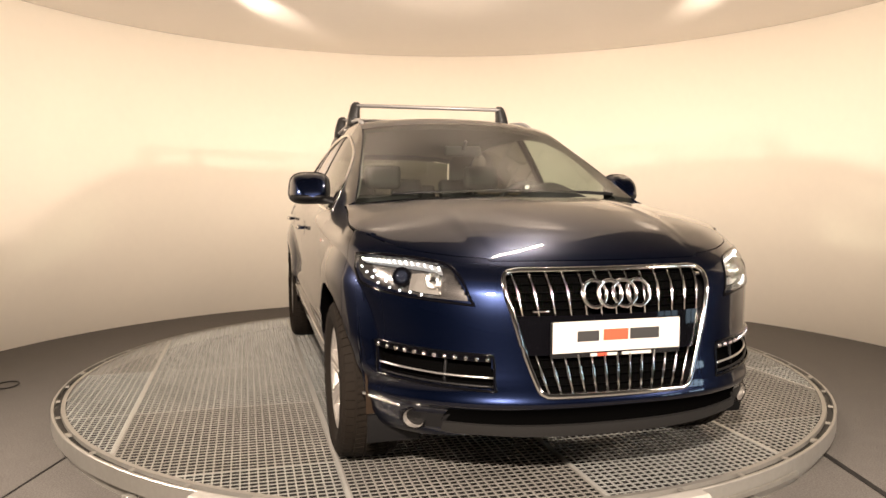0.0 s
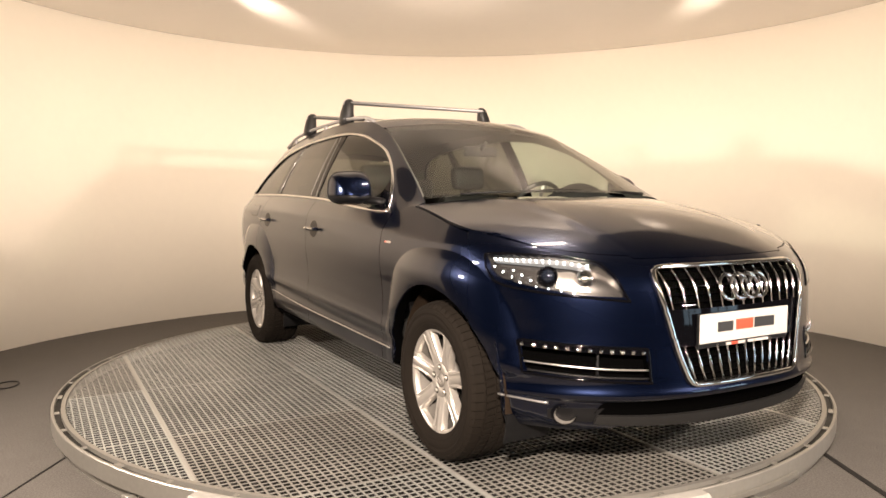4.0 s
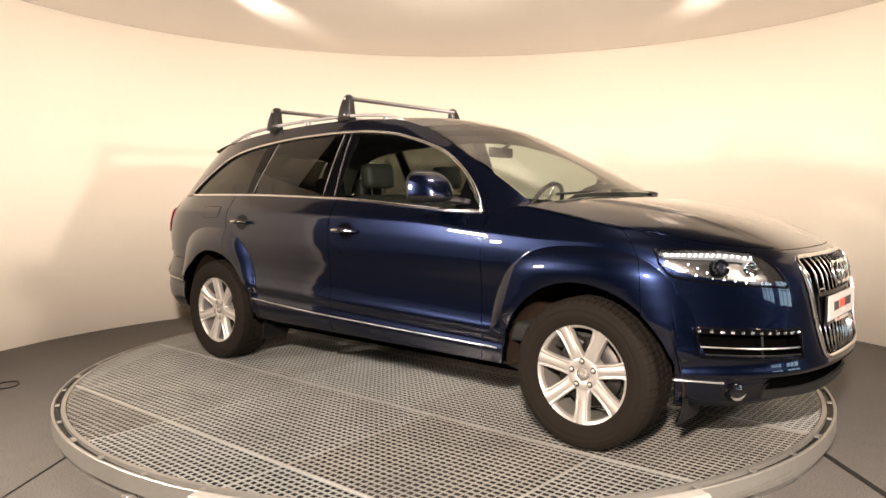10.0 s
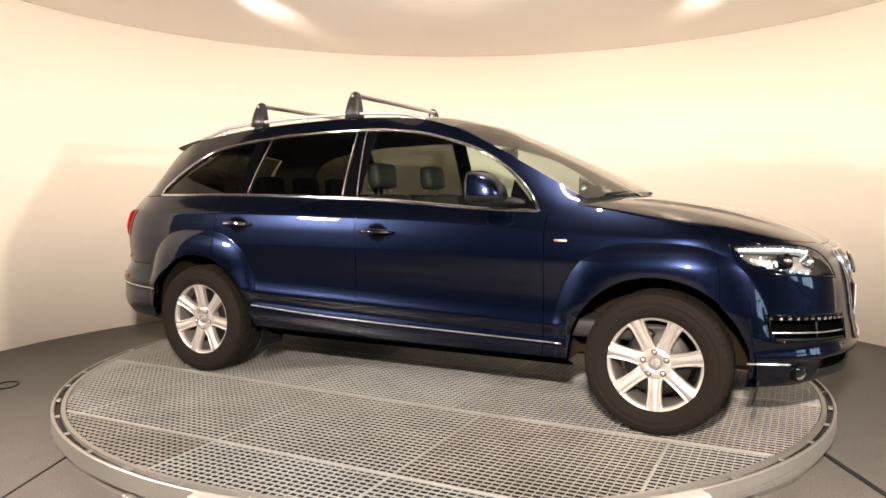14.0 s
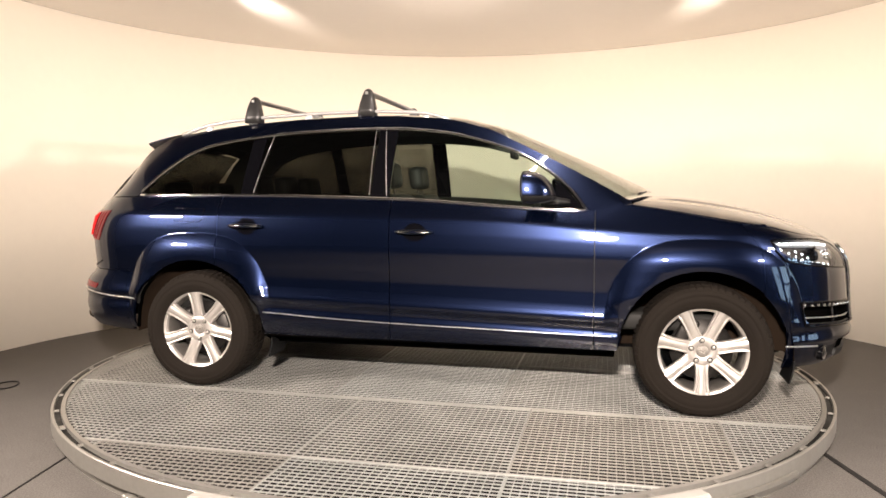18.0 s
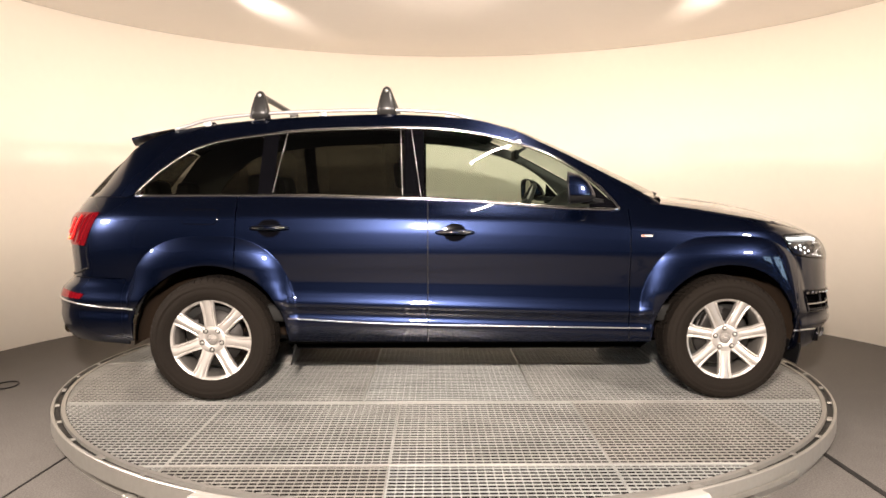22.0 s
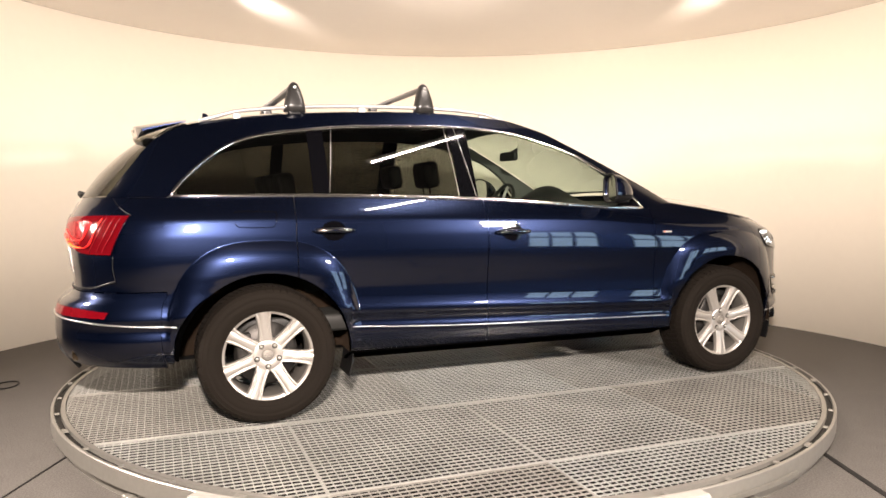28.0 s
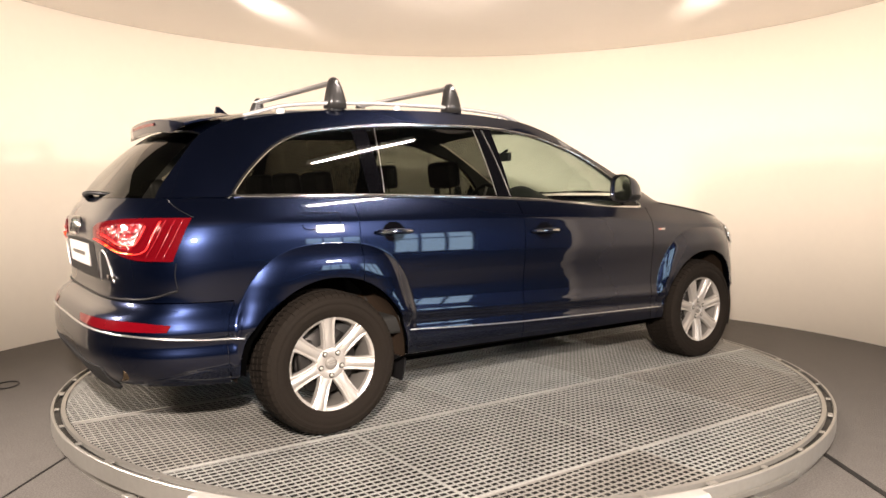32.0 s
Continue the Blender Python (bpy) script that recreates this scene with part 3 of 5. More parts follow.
    mesh_ob("hood", V, F, M_PAINT, CAR)

    # roof
    def roof(u, v):
        x = 0.235 - (0.235 + 2.02) * v
        a = 1 - 2 * u
        zr = roof_z(x)
        x2 = x + 0.03 * (1 - a * a) * (1 - v)
        return (x2, a * roof_y(x), zr + 0.045 * (1 - abs(a) ** 2.2))
    V, F = sheet(roof, 40, 60, 0.01, flip=True)
    mesh_ob("roof", V, F, M_PAINT, CAR)

    # windscreen and rear window
    def screen(u, v):
        a = 1 - 2 * u
        t = v
        x = 1.10 + (0.245 - 1.10) * t
        e = Vector((x, a * (roof_y(x) - 0.010), roof_z(x) + 0.004))
        e.x += (0.17 * (1 - t) + 0.03 * t) * (1 - abs(a) ** 2.2)
        e.z += (0.035 * (1 - t) + 0.045 * t) * (1 - abs(a) ** 2.2)
        return e
    V, F = sheet(screen, 36, 30, 0, flip=True)
    mesh_ob("windscreen", V, F, M_GLASS, CAR, "slightly green laminated windscreen")

    qb = min((k / 400 for k in range(400)), key=lambda q: abs(abs(rear(q, 1.187)[1]) - 0.64))

    def backlight(u, v):
        a = 1 - 2 * u
        lo = Vector(rear(a * qb, 1.187))
        k = 1 - abs(a) ** 2.2
        hi = Vector((-2.02 - 0.06 * k, a * 0.56, 1.495 + 0.035 * k))
        p = lo * (1 - v) + hi * v
        return p + Vector((-0.05, 0, 0.04)) * (v * (1 - v) * 2 * (0.4 + 0.6 * k))
    V, F = sheet(backlight, 30, 16, 0, flip=True)
    mesh_ob("rear_window", V, F, M_PRIVACY, CAR, "dark tinted rear window")


DLO_TOP = curve([(-1.955, 1.20), (-1.93, 1.232), (-1.88, 1.288), (-1.80, 1.362), (-1.69, 1.444), (-1.60, 1.488), (-1.50, 1.518), (-1.236, 1.559), (-0.912, 1.588), (-0.405, 1.602), (-0.275, 1.600), (0.034, 1.571), (0.242, 1.522), (0.45, 1.455), (0.60, 1.374), (0.748, 1.262), (0.83, 1.175), (0.872, 1.116)])


def dlo_top(x):
    return max(DLO_TOP(x), belt_z(x) + 0.008) if -1.955 < x < 0.872 else belt_z(x) - 0.006


def greenhouse():
    for s in (-1, 1):
        def frame_fn(u, v):
            x = 1.12 - (1.12 + 2.265) * u
            z0 = dlo_top(x) + 0.006
            z1 = roof_z(x)
            z0 = min(z0, z1)
            z = z0 + (z1 - z0) * v
            return (x, s * upper(x, z), z)
        V, F = sheet(frame_fn, 120, 10, 0.012, flip=s < 0)
        mesh_ob("side_frame", V, F, M_PAINT, CAR)
        panes = (("front_window", -0.27, 0.86, M_GLASS), ("rear_window", -1.145, -0.385, M_PRIVACY), ("quarter_window", -1.93, -1.235, M_PRIVACY))
        for name, xa, xb, m in panes:
            def pane(u, v, xa=xa, xb=xb):
                x = xa + (xb - xa) * u
                z0, z1 = belt_z(x) + 0.004, dlo_top(x)
                z = z0 + (z1 - z0) * v
                return (x, s * (upper(x, z) - 0.008), z)
            V, F = sheet(pane, 30, 12, 0, flip=s > 0)
            mesh_ob(name, V, F, m, CAR)
        for xa, xb in ((-0.385, -0.27), (-1.235, -1.145)):
            def pil(u, v, xa=xa, xb=xb):
                x = xa + (xb - xa) * u
                z0, z1 = belt_z(x) + 0.004, dlo_top(x)
                z = z0 + (z1 - z0) * v
                return (x, s * (upper(x, z) - 0.004), z)
            V, F = sheet(pil, 6, 12, 0.01, flip=s > 0)
            mesh_ob("pillar", V, F, M_GLOSSBLACK, CAR, "gloss black window pillar")
        pts = []
        for k in range(61):
            x = -1.945 + (0.868 + 1.945) * k / 60
            pts.append((x, s * (upper(x, belt_z(x) + 0.004) + 0.003), belt_z(x) + 0.004))
        for k in range(90, -1, -1):
            x = -1.945 + (0.868 + 1.945) * (0.5 - 0.5 * math.cos(math.pi * k / 90))
            z = dlo_top(x) + 0.004
            pts.append((x, s * (upper(x, z) + 0.003), z))
        V, F = tube(pts, 0.0095, 6, closed=True)
        mesh_ob("window_trim", V, F, M_CHROME, CAR, "bright chrome window surround")


body_panels()
greenhouse()


def wheel():
    """One wheel with its outside towards -y, its middle at the origin."""
    w = new("wheel")
    w.parent = CAR
    prof = [(0.235, -0.115), (0.25, -0.127), (0.268, -0.132), (0.272, -0.135), (0.298, -0.1365), (0.302, -0.1345), (0.304, -0.1365), (0.322, -0.1345), (0.336, -0.126), (0.346, -0.112), (0.353, -0.085), (0.354, -0.05), (0.354, 0.05), (0.353, 0.085), (0.346, 0.112), (0.30, 0.13), (0.235, 0.115)]
    V, F = lathe(prof, 96)
    mesh_ob("tyre", V, F, M_RUBBER, w, "worn black rubber tyre")
    # tread blocks: two shoulder rows that wrap over the edge, and three ribs between them
    V, F = [], []
    rows = (((-0.131, 0.333), (-0.118, 0.350), (-0.082, 0.3610)), ((-0.072, 0.3618), (-0.045, 0.3625), (-0.030, 0.3625)), ((-0.020, 0.3625), (0.0, 0.3625), (0.020, 0.3625)),
            ((0.030, 0.3625), (0.045, 0.3625), (0.072, 0.3618)), ((0.082, 0.3610), (0.118, 0.350), (0.131, 0.333)))
    for r_, line in enumerate(rows):
        count = 58 if r_ in (0, 4) else 72
        for k in range(count):
            o = len(V)
            for y, r in line:
                for q in ((0.04, 0.93) if r_ in (0, 4) else (0.10, 0.86)):
                    a = 2 * math.pi * (k + q + y * (1.5 if r_ in (0, 4) else 6)) / count
                    for d in (0.0, -0.008):
                        V.append(((r + d) * math.cos(a), y, (r + d) * math.sin(a)))
            for i in (0, 4):
                b = o + i
                F += [(b, b + 2, b + 6, b + 4), (b, b + 4, b + 5, b + 1), (b + 2, b + 3, b + 7, b + 6)]
            F += [(o, o + 1, o + 3, o + 2), (o + 8, o + 10, o + 11, o + 9)]
    mesh_ob("tread", V, F, M_RUBBER, w, "worn tread blocks", smooth=False)
    for r, y in ((0.286, -0.1345), (0.312, -0.1365), (0.262, -0.130)):
        V, F = lathe([(r - 0.0025, y), (r, y - 0.0022), (r + 0.0025, y)], 64)
        mesh_ob("sidewall_rib", V, F, M_RUBBER, w)
    V, F = lathe([(0.250, -0.098), (0.252, -0.114), (0.248, -0.119), (0.241, -0.117), (0.238, -0.112), (0.226, -0.110), (0.221, -0.106), (0.219, -0.085)], 84)
    mesh_ob("rim", V, F, M_ALLOY, w, "silver alloy rim")
    # The rim's inside is coloured darker to carry the shade between the spokes.
    V, F = lathe([(0.220, -0.086), (0.214, -0.05), (0.212, 0.08), (0.235, 0.11), (0.247, 0.11)], 64)
    mesh_ob("rim_barrel", V, F, M_BARREL, w, "rim inside in darker alloy, for the shade behind the spokes")
    for k in range(7):
        a = math.radians(90 + k * 360 / 7)
        V, F = [], []
        secs = [(0.045, 0.026, -0.086), (0.072, 0.037, -0.090), (0.095, 0.0335, -0.094), (0.13, 0.0325, -0.099), (0.165, 0.0335, -0.104), (0.195, 0.036, -0.108), (0.215, 0.040, -0.111), (0.228, 0.046, -0.1125), (0.240, 0.050, -0.113)]
        for r, hw, y in secs:
            g = 0.007 * min(max((r - 0.075) / 0.06, 0), 1)
            for t, dy in ((-1, 0.034), (-1, 0.005), (-0.9, 0.0005), (-0.74, 0), (-0.64, g), (-0.54, g), (-0.44, 0.001), (0, 0.0), (0.44, 0.001), (0.54, g), (0.64, g), (0.74, 0), (0.9, 0.0005), (1, 0.005), (1, 0.034)):
                lx = t * hw
                V.append((r * math.cos(a) - lx * math.sin(a), y + dy, r * math.sin(a) + lx * math.cos(a)))
        F = grid_faces(len(secs) - 1, 14)
        mesh_ob("spoke", V, F, M_ALLOY, w)
    V, F = lathe([(0.0, -0.084), (0.03, -0.084), (0.034, -0.0905), (0.055, -0.0925), (0.076, -0.0915), (0.088, -0.082), (0.09, -0.05), (0.09, 0.0), (0, 0)], 40)
    mesh_ob("hub", V, F, M_ALLOY, w)
    V, F = lathe([(0.0, -0.0975), (0.016, -0.0972), (0.026, -0.096), (0.0305, -0.0935), (0.032, -0.084)], 32)
    mesh_ob("centre_cap", V, F, M_BARREL, w, "round grey centre cap")
    for k in range(4):
        V, F = tube([(-0.0135 + 0.009 * k + 0.0068 * math.cos(b), -0.0982, 0.0068 * math.sin(b)) for b in (2 * math.pi * i / 16 for i in range(16))], 0.0013, 5, True)
        mesh_ob("cap_ring", V, F, M_ALLOY, w)
    for k in range(5):
        a = math.radians(120 + k * 72)
        # each well is a flat black disc, painted as the shade of a recess
        for nm, prof, m in (("bolt_well_shade", [(0.0, -0.0935), (0.0125, -0.0938), (0.0150, -0.0930)], M_BLACK), ("wheel_bolt", [(0.0, -0.102), (0.008, -0.102), (0.0095, -0.0995), (0.010, -0.086)], M_RIM)):
            V, F = lathe(prof, 12)
            V = [(x + 0.060 * math.cos(a), y, z + 0.060 * math.sin(a)) for x, y, z in V]
            mesh_ob(nm, V, F, m, w)
    V, F = lathe([(0.06, -0.03), (0.165, -0.03), (0.168, -0.025), (0.168, 0.0), (0.06, 0.0)], 48)
    mesh_ob("brake_disc", V, F, M_DARKMETAL, w, "grey brake disc")
    bm = box(-0.115, -0.03, 0.05, 0.09, 0.06, 0.16, 0.015)
    part("brake_caliper", bm, M_DARKMETAL, w)
    return w


W0 = wheel()
W0.matrix_basis = pose(-AXLE, -0.838, HUB_Z + 0.006, 0, -6, 0)


copy_thing(W0, pose(AXLE, -0.832, HUB_Z + 0.006, 0, 25.7, 0))
copy_thing(W0, pose(-AXLE, 0.838, HUB_Z + 0.006, 0, 0, 180))
copy_thing(W0, pose(AXLE, 0.832, HUB_Z + 0.006, 0, 0, 180))


def underbody():
    part("underbody", box(-0.02, 0, 0.36, 4.0, 1.2, 0.14, 0.05), M_BLACK, CAR, "dark underbody")
    part("cabin_floor", box(-0.1, 0, 0.50, 3.4, 1.72, 0.10, 0.02), M_INTERIOR, CAR, "dark carpeted cabin floor")
    for c in (AXLE, -AXLE):
        for s in (-1, 1):
            V, F = [], []
            n = 28
            for k in range(n + 1):
                a = math.radians(-3 + 186 * k / n)
                for y in (0.885, 0.62):
                    r = ARCH_R + 0.022
                    V.append((c + r * math.cos(a), s * y, HUB_Z + r * math.sin(a) - 0.01))
            F = grid_faces(n, 1, 0, s > 0)
            o = len(V)
            V.append((c, s * 0.62, HUB_Z))
            F += [(o, 2 * k + 1, 2 * k + 3) for k in range(n)]
            V3, F3 = [], []
            for k in range(6):
                a = math.radians(-3.5 - 15 * k / 5)
                for y in (0.88, 0.66):
                    for r in (ARCH_R + 0.022, ARCH_R + 0.030):
                        V3.append((c + r * math.cos(a), s * y, HUB_Z + r * math.sin(a) - 0.01))
            for k in range(5):
                o = 4 * k
                F3 += [(o, o + 2, o + 6, o + 4), (o + 1, o + 5, o + 7, o + 3), (o, o + 4, o + 5, o + 1), (o + 2, o + 3, o + 7, o + 6)]
            F3 += [(20, 22, 23, 21), (0, 1, 3, 2)]
            mesh_ob("wheel_flap", V3, F3, M_BLACK, CAR, "black rubber flap in the wheel arch", smooth=False)
            # strip along the arch lip, its colour standing for the shade inside
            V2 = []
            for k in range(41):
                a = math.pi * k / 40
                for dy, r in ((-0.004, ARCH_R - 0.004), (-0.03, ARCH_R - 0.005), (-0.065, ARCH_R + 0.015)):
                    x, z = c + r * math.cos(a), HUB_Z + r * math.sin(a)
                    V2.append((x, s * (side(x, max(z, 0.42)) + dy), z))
            mesh_ob("arch_edge", V2, grid_faces(40, 2, 0, s > 0), M_DEEPSHADE, CAR, "wheel arch inner edge, blackened as its shade")
            mesh_ob("wheel_liner", V, F, M_DUSTY, CAR, "dusty brown-grey wheel arch liner")


underbody()


# ---- parts that sit on the body's skin ----
M_RED = mat("red_lamp", (0.055, 0.001, 0.0025), 0.12, coat=0.4, emit=(1.0, 0.005, 0.01), power=0.015, spec=0.3)
M_REDFACET = mat("red_facets", (0.2, 0.001, 0.003), 0.15, coat=0.3, emit=(1.0, 0.005, 0.01), power=0.01, spec=0.4)
nt = M_REDFACET.node_tree
vor = nt.nodes.new("ShaderNodeTexVoronoi")
vor.inputs["Scale"].default_value = 70
tcr = nt.nodes.new("ShaderNodeTexCoord")
nt.links.new(tcr.outputs["Object"], vor.inputs["Vector"])
bmp = nt.nodes.new("ShaderNodeBump")
bmp.inputs["Strength"].default_value, bmp.inputs["Distance"].default_value = 0.6, 0.006
nt.links.new(vor.outputs["Distance"], bmp.inputs["Height"])
nt.links.new(bmp.outputs["Normal"], nt.nodes["Principled BSDF"].inputs["Normal"])
ramp = nt.nodes.new("ShaderNodeValToRGB")
ramp.color_ramp.elements[0].color, ramp.color_ramp.elements[1].color = (0.20, 0.002, 0.004, 1), (0.03, 0.0005, 0.001, 1)
nt.links.new(vor.outputs["Distance"], ramp.inputs["Fac"])
nt.links.new(ramp.outputs["Color"], nt.nodes["Principled BSDF"].inputs["Base Color"])
M_REDGLOW = mat("rear_light_guide", (0.6, 0.02, 0.02), 0.2, emit=(1.0, 0.03, 0.02), power=0.35)
M_AMBERGLOW = mat("rear_light_core", (0.8, 0.1, 0.03), 0.2, emit=(1.0, 0.16, 0.02), power=0.8)
M_REDSTRIPE = mat("red_rib", (0.15, 0.006, 0.010), 0.2, coat=0.4, spec=0.4)
M_REFLECTOR = mat("red_reflector", (0.075, 0.001, 0.003), 0.12, coat=0.4, spec=0.3, grain=0.3, scale=60)
M_LED = mat("white_led", (0.9, 0.9, 0.9), 0.3, emit=(0.90, 0.96, 1.0), power=7.0)
M_PROJECTOR = mat("projector_glass", (0.008, 0.010, 0.016), 0.03, coat=0.5)
M_LAMPHOUSE = mat("lamp_housing", (0.11, 0.105, 0.10), 0.25, 0.8)
M_GUIDE = mat("light_channel", (0.30, 0.30, 0.30), 0.3, 0.7, emit=(0.9, 0.95, 1.0), power=0.16)
M_LIP = mat("grey_lip_plastic", (0.0075, 0.0074, 0.0072), 0.5, grain=0.2, scale=200, spec=0.3)
M_REFLTRIM = mat("reflector_silver", (0.30, 0.285, 0.26), 0.3, 0.7)
M_ORANGE = mat("orange_print", (0.42, 0.05, 0.025), 0.4)
M_INK = mat("black_print", (0.02, 0.02, 0.02), 0.4)
M_BAR = mat("brushed_bar", (0.34, 0.33, 0.32), 0.4, 0.5, grain=0.06, scale=90)
M_FOOT = mat("rack_foot_plastic", (0.013, 0.0125, 0.012), 0.32, grain=0.15, scale=200)
M_TANPIPE = mat("tanned_pipe", (0.20, 0.15, 0.10), 0.22, 1.0, grain=0.2, scale=60)
M_SCREEN_BLACK = mat("dash_plastic", (0.010, 0.010, 0.010), 0.6, grain=0.2, scale=200, bump=0.0006, spec=0.2)


def side_pt(s):
    return lambda a, z: (a, s * skin(a, z), z)


def outward(fn, a, z, off):
    p = Vector(fn(a, z))
    if not off:
        return p
    e = 0.004
    da = Vector(fn(a + e, z)) - Vector(fn(a - e, z))
    dz = Vector(fn(a, z + e)) - Vector(fn(a, z - e))
    n = da.cross(dz).normalized()
    if n.dot(p - Vector((max(-1.3, min(1.3, p.x)), 0, 0.6))) < 0:
        n = -n
    return p + n * off


def along(pts):
    """A broken line through (a, z) pairs, by the share 0..1 of its length."""
    cum = [0.0]
    for i in range(1, len(pts)):
        cum.append(cum[-1] + math.hypot(pts[i][0] - pts[i - 1][0], pts[i][1] - pts[i - 1][1]))
    fa = curve([(c / cum[-1], p[0]) for c, p in zip(cum, pts)])
    fz = curve([(c / cum[-1], p[1]) for c, p in zip(cum, pts)])
    return lambda u: (fa(u), fz(u))


def patch(name, fn, low, high, off, m, parent, label="", nu=24, nv=8, thick=0.006, flip=None):
    """A curved plate on the skin between two lines, off metres proud of it, with its rim turned in by thick."""
    lo, hi = along(low), along(high)

    def f(u, v):
        a0, z0 = lo(u)
        a1, z1 = hi(u)
        return outward(fn, a0 + (a1 - a0) * v, z0 + (z1 - z0) * v, off)
    p, pu, pv = f(0.5, 0.5), f(0.52, 0.5), f(0.5, 0.52)
    n = (pu - p).cross(pv - p)
    n0 = outward(fn, *lo(0.5), 0.02) - outward(fn, *lo(0.5), 0.0)
    V, F = sheet(f, nu, nv, thick, flip=n.dot(n0) < 0)
    return mesh_ob(name, V, F, m, parent, label)


def strip(name, fn, pts, off, r, m, parent, label="", n=30, closed=False, squash=1.0, sides=6):
    ln = along(pts)
    path = [outward(fn, *ln(k / n), off) for k in range(n + (0 if closed else 1))]
    V, F = tube(path, r, sides, closed, squash)
    return mesh_ob(name, V, F, m, parent, label)


def ball(p, r, seg=8):
    bm = bmesh.new()
    bmesh.ops.create_uvsphere(bm, u_segments=seg, v_segments=max(4, seg // 2), radius=r)
    bmesh.ops.translate(bm, vec=p, verts=bm.verts)
    return bm


def mirror_pts(pts, s):
    return [(s * abs(a), z) for a, z in pts]


LAMP_TOP = [(0.728, 0.962), (0.63, 0.966), (0.52, 0.962), (0.44, 0.950), (0.40, 0.932), (0.375, 0.875), (0.355, 0.797)]
LAMP_LOW = [(0.728, 0.905), (0.70, 0.853), (0.625, 0.832), (0.55, 0.82), (0.48, 0.812), (0.41, 0.803), (0.352, 0.795)]
INTAKE_TOP = [(0.655, 0.632), (0.55, 0.627), (0.43, 0.619), (0.318, 0.610)]
INTAKE_LOW = [(0.632, 0.503), (0.55, 0.498), (0.43, 0.490), (0.310, 0.482)]


def headlights():
    for s in (-1, 1):
        lamp = new("headlight")
        lamp.parent = CAR
        top, low = mirror_pts(LAMP_TOP, s), mirror_pts(LAMP_LOW, s)
        patch("lens", front, low, top, 0.004, M_LENS, lamp, "clear headlight lens", 36, 10, 0.003)
        strip("gasket", front, low + top[::-1], 0.001, 0.0055, M_GLOSSBLACK, lamp, n=90, closed=True)
        lo2 = [(a, z + 0.004) for a, z in low]
        hi2 = [(a, z - 0.004) for a, z in top]
        patch("housing", front, lo2, hi2, -0.050, M_LAMPHOUSE, lamp, "grey lamp housing", 30, 8, -0.052)
        patch("reflector_trim", front, mirror_pts([(0.535, 0.842), (0.49, 0.832), (0.445, 0.828)], s), mirror_pts([(0.515, 0.915), (0.48, 0.92), (0.455, 0.905)], s), -0.034, M_REFLTRIM, lamp, "silver reflector trim", 16, 6, 0.012)
        patch("light_guide", front, mirror_pts([(0.70, 0.938), (0.58, 0.940), (0.48, 0.935), (0.425, 0.918)], s), mirror_pts([(0.70, 0.954), (0.58, 0.958), (0.48, 0.952), (0.425, 0.936)], s), -0.016, M_GUIDE, lamp, "glowing daytime light channel", 24, 3, 0.02)
        for k in range(15):
            a = 0.690 - 0.0185 * k
            p = outward(front, s * a, 0.947 - 0.016 * max(0, k - 9) / 5, -0.008)
            part("led", ball(p, 0.0044), M_LED, lamp)
        for a, z in ((0.700, 0.915), (0.675, 0.895), (0.650, 0.877), (0.628, 0.857), (0.640, 0.905), (0.618, 0.888), (0.596, 0.868), (0.585, 0.842), (0.552, 0.836), (0.520, 0.832), (0.488, 0.826)):
            part("led", ball(outward(front, s * a, z, -0.010), 0.0040), M_LED, lamp)
        for a, z, r in ((0.545, 0.893, 0.036), (0.452, 0.886, 0.030)):
            c = outward(front, s * a, z, -0.018)
            out = (outward(front, s * a, z, 0.02) - outward(front, s * a, z, 0.0)).normalized()
            out = (out + Vector((0.8, 0, 0))).normalized()
            m = out.to_track_quat("Z", "Y").to_matrix().to_4x4()
            V, F = lathe([(r * 0.72, 0.002), (r * 0.85, 0.010), (r, 0.012), (r * 1.08, 0.004), (r * 1.1, -0.03)], 28, "z")
            V = [tuple(c + m.to_3x3() @ Vector(v)) for v in V]
            mesh_ob("bezel", V, F, M_CHROME if r < 0.034 else M_GLOSSBLACK, lamp)
            V, F = lathe([(0.0, 0.016), (r * 0.3, 0.014), (r * 0.6, 0.007), (r * 0.75, 0.0), (r * 0.8, -0.03)], 24, "z")
            V = [tuple(c + m.to_3x3() @ Vector(v)) for v in V]
            mesh_ob("projector", V, F, M_PROJECTOR if r > 0.034 else M_CHROME, lamp, "round projector glass")


def grille_pt(y, z, off=0.0):
    x = FRONT_S + (nose_x(z) - FRONT_S) * (1 - (min(abs(y), 0.9) / base(2.0, z)) ** N_FRONT) ** (1 / N_FRONT)
    return Vector((x + off, y, z))


